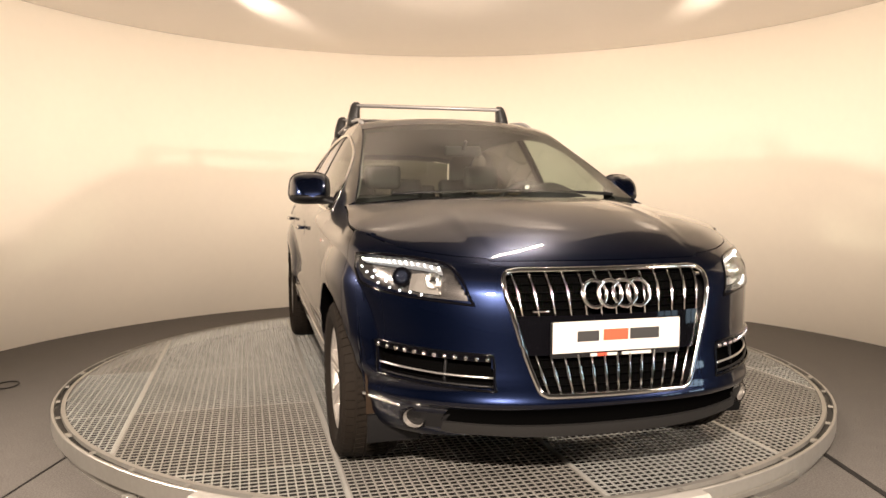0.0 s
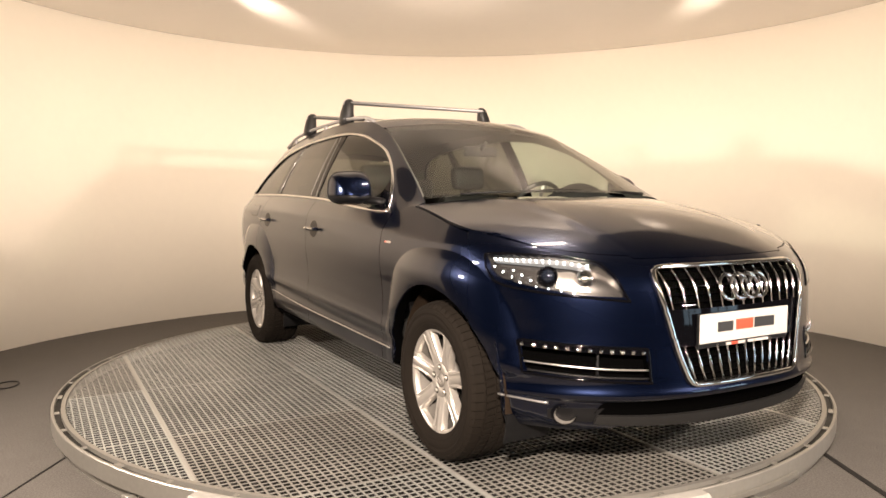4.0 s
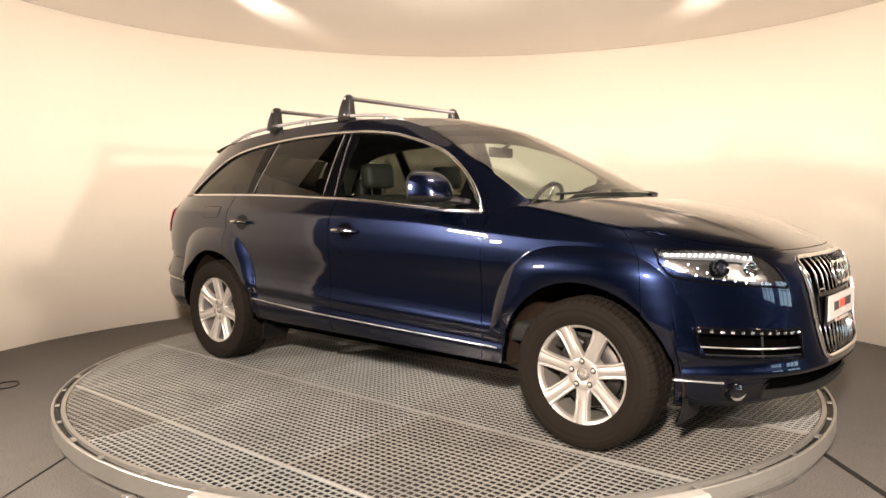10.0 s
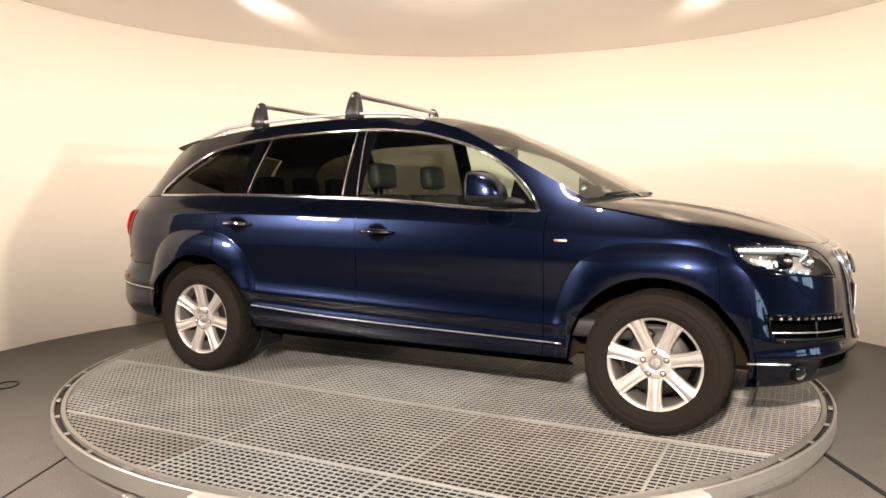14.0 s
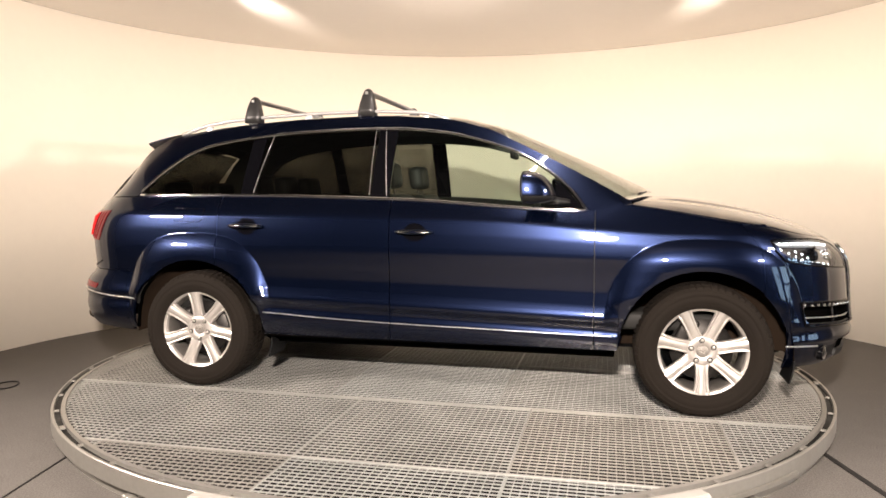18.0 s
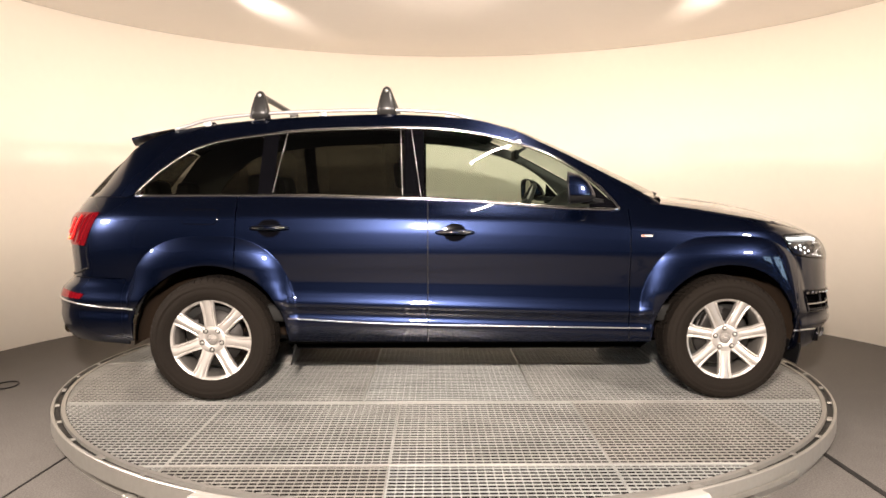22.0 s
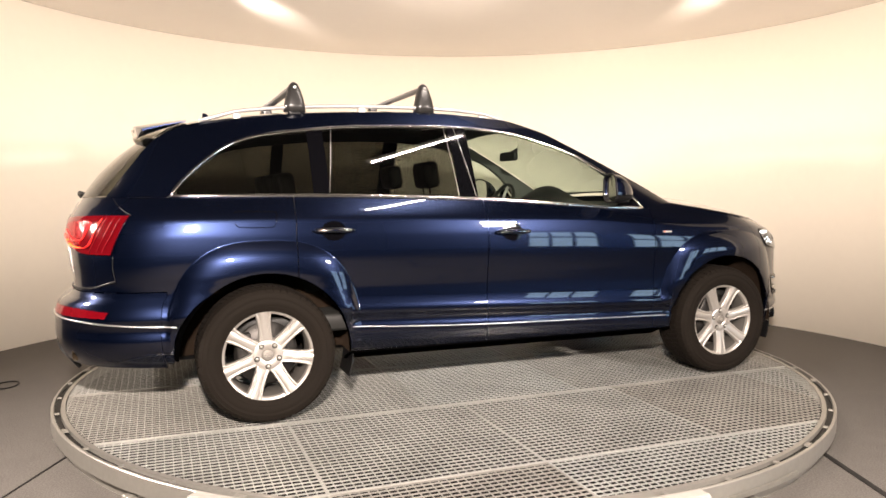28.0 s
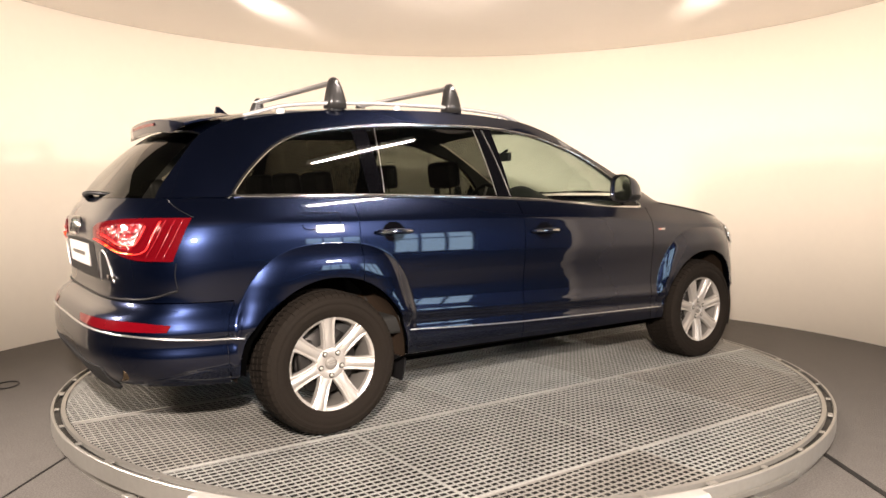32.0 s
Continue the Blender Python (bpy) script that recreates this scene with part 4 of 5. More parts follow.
def grille():
    g = new("grille")
    g.parent = CAR
    poly = GRILLE
    ln = along(poly + [poly[0]])
    path = [grille_pt(*ln(k / 120), 0.008) for k in range(120)]
    V, F = tube(path, 0.0105, 8, True)
    mesh_ob("surround", V, F, M_CHROME, g, "chrome grille surround")

    def half(z):
        if z > 0.76:
            return 0.40 + 0.022 * (z - 0.76) / 0.13
        return 0.30 + (z - 0.465) / (0.76 - 0.465) * 0.10
    # flat near-black sheet; the shade behind the bars is in its colour
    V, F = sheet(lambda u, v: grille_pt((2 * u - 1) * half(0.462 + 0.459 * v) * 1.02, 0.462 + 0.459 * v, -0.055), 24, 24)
    mesh_ob("backing", V, F, M_DEEPSHADE, g, "flat grille backing, black as the shade behind the bars")
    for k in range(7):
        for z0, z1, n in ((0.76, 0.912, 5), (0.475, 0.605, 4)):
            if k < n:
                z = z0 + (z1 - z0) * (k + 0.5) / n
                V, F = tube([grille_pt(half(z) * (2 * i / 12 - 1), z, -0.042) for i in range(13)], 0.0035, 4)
                mesh_ob("slat", V, F, M_DEEPSHADE, g)
    for z0, z1 in ((0.757, 0.914), (0.470, 0.612)):
        n = 13
        for k in range(n):
            t = (k + 0.5) / n * 2 - 1
            V, F = tube([grille_pt(t * half(z) * 0.985, z, -0.002) for z in (z0, z0 + 0.3 * (z1 - z0), z0 + 0.5 * (z1 - z0), z0 + 0.7 * (z1 - z0), z1)], [0.0040, 0.0040, 0.0074, 0.0040, 0.0040], 8, False)
            mesh_ob("grille_bar", V, F, M_CHROME, g)
    V, F = sheet(lambda u, v: grille_pt((2 * u - 1) * half(0.612 + 0.145 * v) * 0.985, 0.612 + 0.145 * v, -0.004), 24, 4, 0.03)
    mesh_ob("plate_panel", V, F, M_GLOSSBLACK, g, "gloss black panel behind the plate")
    # plain ring emblem
    for k in range(4):
        y = -0.090 + 0.060 * k
        c = grille_pt(y, 0.835, 0.0)
        c.x = grille_pt(0, 0.835).x + 0.020 - 0.006 * abs(k - 1.5)
        pts = [(c.x - 0.25 * (math.sin(a) * 0.055), c.y + 0.048 * math.cos(a), c.z + 0.048 * math.sin(a)) for a in (2 * math.pi * i / 32 for i in range(32))]
        V, F = tube(pts, 0.0078, 8, True)
        mesh_ob("emblem_ring", V, F, M_CHROME, g, "chrome ring of the emblem")
    y0 = -0.30
    V, F = tube([grille_pt(y0 - 0.03 + 0.012 * i, 0.775, 0.008) for i in range(6)], 0.006, 6, False, 0.6)
    mesh_ob("badge", V, F, M_CHROME, g, "small chrome badge")
    # dealer plate
    pl = new("number_plate")
    pl.parent = CAR
    tilt = Matrix.Rotation(math.radians(-6), 4, "Y")
    X = 2.392
    bm = box(X, 0.0, 0.678, 0.008, 0.525, 0.116, 0.003, None)
    part("plate", bm, M_WHITE, pl, "white dealer plate", smooth=False)
    part("plate_holder", box(X - 0.008, 0.0, 0.668, 0.012, 0.535, 0.135, 0.004), M_BLACK, pl, "black plate holder", smooth=False)
    for ya, yb, z, h, m in ((-0.166, -0.078, 0.681, 0.040, M_INK), (-0.060, 0.042, 0.683, 0.042, M_ORANGE), (0.050, 0.172, 0.683, 0.042, M_INK)):
        part("print_bar", box(X + 0.005, (ya + yb) / 2, z, 0.002, yb - ya, h, 0.0), m, pl, smooth=False)
    for ya, yb, m in ((-0.11, -0.085, M_WHITE), (-0.08, -0.045, M_ORANGE), (-0.042, 0.0, M_WHITE), (0.02, 0.14, M_WHITE)):
        part("print_bar", box(X + 0.001, (ya + yb) / 2, 0.609, 0.006, yb - ya, 0.010, 0.0), m, pl, smooth=False)


def front_bumper_parts():
    for s in (-1, 1):
        it = new("air_intake")
        it.parent = CAR
        top, low = mirror_pts(INTAKE_TOP, s), mirror_pts(INTAKE_LOW, s)
        # shallow back sheet, coloured as the dark depth of the intake
        patch("duct", front, low, top, -0.055, M_DEEPSHADE, it, "intake back sheet, black as the shade in the duct", 24, 6, -0.058)
        strip("edge", front, low + top[::-1], 0.0, 0.006, M_GLOSSBLACK, it, n=80, closed=True)
        patch("light_strip", front, mirror_pts([(0.648, 0.606), (0.55, 0.602), (0.43, 0.594), (0.322, 0.587)], s), mirror_pts([(0.650, 0.628), (0.55, 0.624), (0.43, 0.616), (0.322, 0.608)], s), 0.003, M_GLOSSBLACK, it, "black daytime light strip", 24, 3, 0.03)
        for k in range(12):
            a = 0.635 - 0.305 * (k / 11) ** 0.92
            p = outward(front, s * a, 0.6155 - 0.018 * k / 11, 0.004)
            part("lamp_bead", ball(p, 0.0095, 10), M_CHROME, it)
        for z in (0.548, 0.515):
            strip("fin", front, mirror_pts([(0.640, z), (0.55, z - 0.004), (0.43, z - 0.012), (0.314, z - 0.018)], s), -0.008, 0.004 if z > 0.53 else 0.005, M_SATIN if z > 0.53 else M_BLACK, it, n=20)
        for a in (0.44,):
            strip("fin", front, [(s * a, 0.495), (s * a, 0.60)], -0.035, 0.006, M_BLACK, it, n=4)
        fog = new("fog_lamp")
        fog.parent = CAR
        c = outward(front, s * 0.512, 0.346, -0.004)
        d = Vector((0.86, s * 0.5, 0.0)).normalized()
        m3 = d.to_track_quat("Z", "Y").to_matrix()
        for nm, prof, m in (("bowl", [(0.0, -0.02), (0.02, -0.018), (0.042, -0.002), (0.052, 0.014)], M_REFLTRIM), ("bezel", [(0.051, 0.014), (0.056, 0.016), (0.061, 0.010), (0.063, -0.03)], M_GLOSSBLACK), ("lens", [(0.0, 0.020), (0.03, 0.018), (0.051, 0.013)], M_LENS)):
            V, F = lathe(prof, 28, "z")
            V = [tuple(c + m3 @ Vector((v[0] * 0.85, v[1] * 0.72, v[2]))) for v in V]
            mesh_ob(nm, V, F, m, fog)
        part("bulb", ball(c - d * 0.004, 0.010), M_DARKMETAL, fog)
        patch("bumper_corner", front, mirror_pts([(0.556, 0.326), (0.53, 0.318), (0.48, 0.318), (0.44, 0.322)], s), mirror_pts([(0.556, 0.364), (0.53, 0.372), (0.48, 0.376), (0.415, 0.380)], s), 0.002, M_BLACK, CAR, "black lower bumper corner", 20, 6, 0.01)
        strip("bumper_trim", front, mirror_pts([(0.70, 0.398), (0.63, 0.395), (0.556, 0.389)], s), 0.003, 0.0048, M_SATIN, CAR, "slim bright bumper trim", n=16)
    # no opening here: a patch on the skin painted as a shaded slot
    patch("slot", front, [(-0.44, 0.350), (-0.2, 0.345), (0.0, 0.343), (0.2, 0.345), (0.44, 0.350)], [(-0.42, 0.406), (-0.2, 0.417), (0.0, 0.420), (0.2, 0.417), (0.42, 0.406)], 0.002, M_DEEPSHADE, CAR, "flat black patch for the shade of the air slot", 30, 3, 0.01)
    patch("valance", front, [(-0.44, 0.318), (-0.2, 0.304), (0.0, 0.301), (0.2, 0.304), (0.44, 0.318)], [(-0.43, 0.352), (-0.2, 0.344), (0.0, 0.342), (0.2, 0.344), (0.43, 0.352)], 0.016, M_LIP, CAR, "dark grey lower bumper lip", 40, 8, 0.03)


def side_parts():
    for s in (-1, 1):
        P = side_pt(s)
        strip("side_trim", P, [(-1.05, 0.487), (-0.65, 0.465), (-0.24, 0.450), (0.40, 0.437), (1.025, 0.425)], 0.003, 0.0037, M_SATIN, CAR, "slim bright sill trim", n=50)
        # near-black sheet that puts the shade below the doors into colour
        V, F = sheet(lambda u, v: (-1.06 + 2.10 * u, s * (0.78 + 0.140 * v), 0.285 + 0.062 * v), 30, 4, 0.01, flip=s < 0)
        mesh_ob("sill", V, F, M_DEEPSHADE, CAR, "sill underside, blackened as the shade under the doors")
        for x, zc in ((-1.15, 1.010), (-0.09, 0.985)):
            h = new("door_handle")
            h.parent = CAR
            n = 28
            ring = [(x + 0.068 * math.cos(2 * math.pi * k / n), zc + 0.052 * math.sin(2 * math.pi * k / n)) for k in range(n)]
            # proud black disc in place of a hollow: its shade is colour only
            V = [outward(P, x, zc, 0.0015)] + [outward(P, x + (a - x) * 0.8, zc + (z - zc) * 0.8, 0.0015) for a, z in ring] + [outward(P, a, z, 0.001) for a, z in ring]
            F = []
            for k in range(n):
                k2 = (k + 1) % n
                t1, t2 = (0, 1 + k, 1 + k2), (1 + k, 1 + n + k, 1 + n + k2, 1 + k2)
                F += [t1[::-1] if s > 0 else t1, t2[::-1] if s > 0 else t2]
            mesh_ob("handle_recess_shade", V, F, M_GLOSSBLACK, h, "flat black disc as the shade of the handle recess")
            pts = [(x - 0.108 + 0.216 * k / 14, zc) for k in range(15)]
            path = [outward(P, a, z, 0.010 + 0.026 * math.sin(math.pi * k / 14) ** 0.6) for k, (a, z) in enumerate(pts)]
            V, F = tube(path, [0.010 + 0.009 * math.sin(math.pi * k / 14) ** 0.5 for k in range(15)], 10, False, 0.8)
            mesh_ob("grip", V, F, M_PAINT, h)
            V, F = tube([p + Vector((0, s * 0.011, 0.001)) for p in path[1:-1]], 0.0075, 8)
            mesh_ob("chrome_strip", V, F, M_CHROME, h, "chrome strip on the grip")
        patch("fender_badge", P, [(0.985, 0.9595), (1.05, 0.9595)], [(0.985, 0.9705), (1.05, 0.9705)], 0.004, M_ALLOY, CAR, "small silver fender badge", 4, 1, 0.004)
        patch("badge_mark", P, [(0.988, 0.961), (1.004, 0.961)], [(0.988, 0.969), (1.004, 0.969)], 0.006, M_ORANGE, CAR, "red mark on the badge", 2, 1, 0.002)
        # pillar strips between the panes
        for xa, xb in ((-0.285, -0.345), (-0.392, -0.41), (-1.148, -1.095)):
            path = [outward(P, xa + (xb - xa) * k / 8, belt_z(xa) + 0.02 + (dlo_top(xb) - belt_z(xa) - 0.03) * k / 8, 0.002) for k in range(9)]
            V, F = tube(path, 0.0014, 6)
            mesh_ob("window_strip", V, F, M_SATIN, CAR, "slim bright strip between the panes")
    P = side_pt(-1)
    fx = [(-1.655, 1.115), (-1.445, 1.112), (-1.452, 1.05), (-1.475, 1.032), (-1.635, 1.035), (-1.658, 1.055)]
    strip("fuel_flap", P, fx, 0.0003, 0.0022, M_GLOSSBLACK, CAR, "outline gap of the fuel flap", n=70, closed=True)


def mirrors():
    for s in (-1, 1):
        mr = new("door_mirror")
        mr.parent = CAR
        cut_z = 1.198

        def section(k):
            """Middle, half width, half height and x of the housing, k from the glass (0) to the nose (1)."""
            top = 1.327 - 0.012 * k - 0.105 * k ** 2.6
            low = 1.152 + 0.018 * k ** 2
            out, inn = 1.096 - 0.05 * k ** 2, 0.868 + 0.035 * k
            e = max(1 - k ** 7, 0.0) ** 0.4
            return 0.535 + 0.175 * k, (out + inn) / 2, (out - inn) / 2 * e, (top + low) / 2, (top - low) / 2 * e

        def ring(k, a, e=3.5):
            x, cy, hy, cz, hz = section(k)
            ca, sa = math.cos(a), math.sin(a)
            y = cy + hy * math.copysign(abs(ca) ** (2 / e), ca)
            z = cz + hz * math.copysign(abs(sa) ** (2 / e), sa)
            return Vector((x + 0.26 * (cy + hy - y) * (1 - 0.6 * k) - 0.03 * (z - cz), s * (y - 0.10 * max(z - 1.20, 0.0) * (1 if y > cy else -0.4)), z))

        def edge(k, e=3.5):
            x, cy, hy, cz, hz = section(k)
            q = min(max((cut_z - cz) / max(hz, 1e-4), -0.98), 0.98)
            return math.copysign(math.asin(abs(q) ** (e / 2)), q)
        V, F = sheet(lambda u, v: ring(v, edge(v) + (math.pi - 2 * edge(v)) * u), 44, 26, flip=s < 0)
        mesh_ob("shell", V, F, M_PAINT, mr, "blue painted mirror shell")
        V, F = sheet(lambda u, v: ring(v, math.pi - edge(v) + (math.pi + 2 * edge(v)) * u), 44, 26, flip=s < 0)
        mesh_ob("lower_shell", V, F, M_BLACK, mr, "black lower mirror shell")
        strip_pts = [ring(k / 14 * 0.97, edge(k / 14 * 0.97)) for k in range(15)] + [ring(k / 14 * 0.97, math.pi - edge(k / 14 * 0.97)) for k in range(14, -1, -1)]
        V, F = tube(strip_pts, 0.0022, 5)
        mesh_ob("shell_joint", V, F, M_GLOSSBLACK, mr)
        V, F = sheet(lambda u, v: ring(0.10, 2 * math.pi * u) * v + Vector((0.580, s * 0.982, 1.24)) * (1 - v), 40, 3)
        mesh_ob("mirror_glass", V, F, M_CHROME, mr, "mirror glass")
        V, F = tube([ring(0.0, 2 * math.pi * k / 40) for k in range(40)], 0.006, 6, True)
        mesh_ob("glass_frame", V, F, M_BLACK, mr)
        V, F = tube([(0.655, s * 0.93, 1.172), (0.69, s * 0.885, 1.170), (0.735, s * 0.855, 1.162), (0.775, s * 0.842, 1.156)], [0.034, 0.030, 0.030, 0.034], 12, False, 0.72)
        mesh_ob("arm", V, F, M_BLACK, mr, "black mirror arm")
        patch("mirror_base", side_pt(s), [(0.70, 1.132), (0.86, 1.12)], [(0.70, 1.285), (0.845, 1.145)], 0.003, M_GLOSSBLACK, mr, "black mirror base", 8, 6, 0.01)


TAIL_TOP = [(0.262, 1.045), (0.30, 1.066), (0.36, 1.079), (0.431, 1.089), (0.55, 1.095), (0.648, 1.096)]
TAIL_LOW = [(0.258, 0.987), (0.319, 0.972), (0.381, 0.955), (0.438, 0.925), (0.506, 0.908), (0.592, 0.906)]


def tail_parts():
    for s in (-1, 1):
        lp = new("tail_light")
        lp.parent = CAR
        patch("lens", rear, mirror_pts(TAIL_LOW, s), mirror_pts(TAIL_TOP, s), 0.006, M_RED, lp, "red tail light lens", 30, 10, 0.014)
        g = mirror_pts([(0.285, 0.995), (0.34, 0.982), (0.385, 0.962), (0.43, 0.942), (0.487, 0.936), (0.52, 0.955), (0.54, 1.015), (0.56, 1.078)], s)
        for o, r in ((0.0085, 0.010),):
            strip("light_guide", rear, g, o, r, M_REDGLOW, lp, "glowing light guide", n=40, squash=0.25)
        strip("light_core", rear, mirror_pts([(0.31, 0.990), (0.36, 0.974), (0.395, 0.957), (0.43, 0.943), (0.478, 0.938)], s), 0.009, 0.009, M_AMBERGLOW, lp, "orange glowing light core", n=24, squash=0.25)
        patch("facet_field", rear, mirror_pts([(0.295, 1.005), (0.35, 0.993), (0.40, 0.972), (0.44, 0.957), (0.475, 0.955)], s), mirror_pts([(0.295, 1.035), (0.35, 1.052), (0.41, 1.062), (0.46, 1.068), (0.515, 1.07)], s), 0.0085, M_REDFACET, lp, "dark red facetted field", 16, 6, 0.003)
        strip("light_guide", rear, mirror_pts([(0.34, 1.02), (0.39, 1.0), (0.44, 0.975), (0.48, 0.975), (0.50, 1.0), (0.52, 1.06)], s), 0.010, 0.004, M_REDGLOW, lp, n=30)
        for d, r in ((0.0, 0.0045), (0.030, 0.003), (0.052, 0.003)):
            strip("side_stripe", rear, mirror_pts([(0.520 + d, 0.925), (0.550 + d, 1.0), (0.575 + d, 1.085)] if not d else [(0.518 + d * 0.9, 0.916), (0.545 + d, 1.0), (0.572 + d, 1.088)], s), 0.007, r, M_REDSTRIPE, lp, n=16, squash=0.4)
        patch("rear_reflector", rear, mirror_pts([(0.255, 0.607), (0.38, 0.600), (0.50, 0.597), (0.606, 0.592)], s), mirror_pts([(0.225, 0.637), (0.36, 0.641), (0.487, 0.640), (0.614, 0.622)], s), 0.005, M_REFLECTOR, CAR, "red rear reflector", 16, 3, 0.01)
        ex = new("exhaust")
        ex.parent = CAR
        c = Vector((-2.415, s * 0.69, 0.400))
        V, F = lathe([(0.042, 0.20), (0.046, 0.0), (0.050, -0.004), (0.054, 0.0), (0.056, 0.20)], 32, "z")
        V = [(c.x + z - 0.02, c.y + x * 1.25, c.z + y * 0.80 + 0.10 * (0.05 - z)) for x, y, z in V]
        mesh_ob("tailpipe", V, F, M_TANPIPE, ex, "heat-tanned chrome tailpipe tip")
        V, F = lathe([(0.0, 0.05), (0.046, 0.05), (0.046, 0.04)], 24, "z")
        V = [(c.x + z - 0.02, c.y + x * 1.2, c.z + y * 0.8) for x, y, z in V]
        mesh_ob("pipe_inside", V, F, M_BLACK, ex)
    strip("bumper_trim", rear, [(-0.82, 0.541), (-0.706, 0.550), (-0.619, 0.562), (-0.5, 0.580), (-0.306, 0.592), (0.0, 0.594), (0.306, 0.592), (0.5, 0.580), (0.619, 0.562), (0.706, 0.550), (0.82, 0.541)], 0.003, 0.0048, M_SATIN, CAR, "slim bright rear bumper trim", n=90)
    patch("rear_diffuser", rear, [(-0.42, 0.305), (0.0, 0.305), (0.42, 0.305)], [(-0.40, 0.42), (0.0, 0.43), (0.40, 0.42)], 0.006, M_SCREEN_BLACK, CAR, "dark rear diffuser", 24, 6, 0.02)
    patch("plate_recess", rear, [(-0.27, 0.80), (0.0, 0.795), (0.27, 0.80)], [(-0.25, 0.975), (0.0, 0.985), (0.25, 0.975)], 0.002, M_BLACK, CAR, "dark plate recess in the tailgate", 24, 4, 0.006)
    patch("rear_plate", rear, [(-0.178, 0.852), (0.178, 0.852)], [(-0.178, 0.962), (0.178, 0.962)], 0.008, M_WHITE, CAR, "white rear dealer plate", 16, 2, 0.006)
    patch("plate_print", rear, [(-0.12, 0.90), (0.12, 0.90)], [(-0.12, 0.918), (0.12, 0.918)], 0.0105, M_LAMPHOUSE, CAR, "faint grey print bar", 8, 1, 0.002)
    patch("tailgate_badge", rear, [(-0.40, 0.815), (-0.345, 0.815)], [(-0.40, 0.832), (-0.345, 0.832)], 0.005, M_CHROME, CAR, "small chrome badge", 4, 1, 0.004)
    for k in range(4):
        c = Vector(rear(0.0, 1.045)) + Vector((-0.012, -0.084 + 0.056 * k, 0))
        V, F = tube([(c.x + 0.2 * 0.042 * math.sin(a), c.y + 0.042 * math.cos(a), c.z + 0.042 * math.sin(a)) for a in (2 * math.pi * i / 28 for i in range(28))], 0.006, 6, True)
        mesh_ob("emblem_ring", V, F, M_CHROME, CAR, "chrome ring of the emblem")
    # flank of the plate recess, its lip and the lower edge of the tailgate
    for s in (-1, 1):
        patch("recess_flank", rear, mirror_pts([(0.30, 0.805), (0.375, 0.805)], s), mirror_pts([(0.315, 0.935), (0.345, 0.93)], s), 0.003, M_BLACK, CAR, "", 6, 6, 0.004)
        strip("recess_lip", rear, mirror_pts([(0.292, 0.80), (0.312, 0.935), (0.328, 0.945), (0.348, 0.93), (0.385, 0.80)], s), 0.003, 0.004, M_SATIN, CAR, n=24)
    strip("tailgate_gap", rear, [(-0.60, 0.775), (-0.5, 0.735), (-0.3, 0.722), (0.0, 0.72), (0.3, 0.722), (0.5, 0.735), (0.60, 0.775)], 0.0, 0.006, M_BLACK, CAR, "dark gap under the tailgate", n=60)
    for s in (-1, 1):
        strip("tailgate_gap", rear, mirror_pts([(0.60, 0.775), (0.595, 0.84), (0.60, 0.90)], s), -0.001, 0.0022, M_BLACK, CAR, n=12)
        strip("tailgate_gap", rear, mirror_pts([(0.652, 1.10), (0.60, 1.14), (0.56, 1.182)], s), -0.001, 0.0022, M_BLACK, CAR, n=12)

    # roof spoiler
    def sp(u, v):
        a = 1 - 2 * u
        w = 0.565
        k = 1 - abs(a) ** 2.6
        x = -1.86 - (0.225 + 0.06 * k) * v
        z = 1.598 + 0.040 * k - 0.035 * v - 0.012 * v * v
        return Vector((x, a * (w - 0.02 * v), z))
    V1, F1 = sheet(sp, 30, 12, 0, flip=True)
    thick = lambda u, v: (0.012 + 0.052 * v) * min(1, 7 * (0.5 - abs(u - 0.5)) + 0.15)
    V2, F2 = sheet(lambda u, v: sp(u, v) - Vector((0, 0, thick(u, v))), 30, 12, 0)
    V3, F3 = sheet(lambda u, v: sp(u, 1) - Vector((-0.012 * v * v, 0, thick(u, 1) * v)), 30, 3, 0)
    V4, F4 = sheet(lambda u, v: sp(0, u) - Vector((0, 0, thick(0, u) * v)), 12, 2, 0, flip=True)
    V5, F5 = sheet(lambda u, v: sp(1, u) - Vector((0, 0, thick(1, u) * v)), 12, 2, 0)
    V, F = merge((V1, F1), (V2, F2), (V3, F3), (V4, F4), (V5, F5))
    so = mesh_ob("roof_spoiler", V, F, M_PAINT, CAR)
    V, F = sheet(lambda u, v: sp(0.3 + 0.4 * u, 1) - Vector((0.003, 0, 0.018 + 0.014 * v)), 16, 2, 0.002)
    mesh_ob("brake_light", V, F, M_REFLECTOR, so, "red high brake light")
    # wiper and aerial
    V, F = tube([(-2.41, 0.02, 1.178), (-2.44, 0.0, 1.205), (-2.435, -0.08, 1.212), (-2.38, -0.36, 1.205)], [0.022, 0.016, 0.011, 0.008], 8)
    mesh_ob("rear_wiper", V, F, M_BLACK, CAR, "black rear wiper")
    V, F = [], []
    for k, (x, z, w) in enumerate(((-1.66, 1.642, 0.03), (-1.70, 1.672, 0.02), (-1.725, 1.70, 0.009), (-1.745, 1.702, 0.007), (-1.755, 1.635, 0.02))):
        for dy in (-w, w):
            V.append((x, dy, z))
    F = [(0, 2, 3, 1), (2, 4, 5, 3), (4, 6, 7, 5), (6, 8, 9, 7), (0, 8, 6, 4, 2), (1, 3, 5, 7, 9)]
    mesh_ob("aerial_fin", V, F, M_PAINT, CAR, "blue aerial fin", smooth=False)


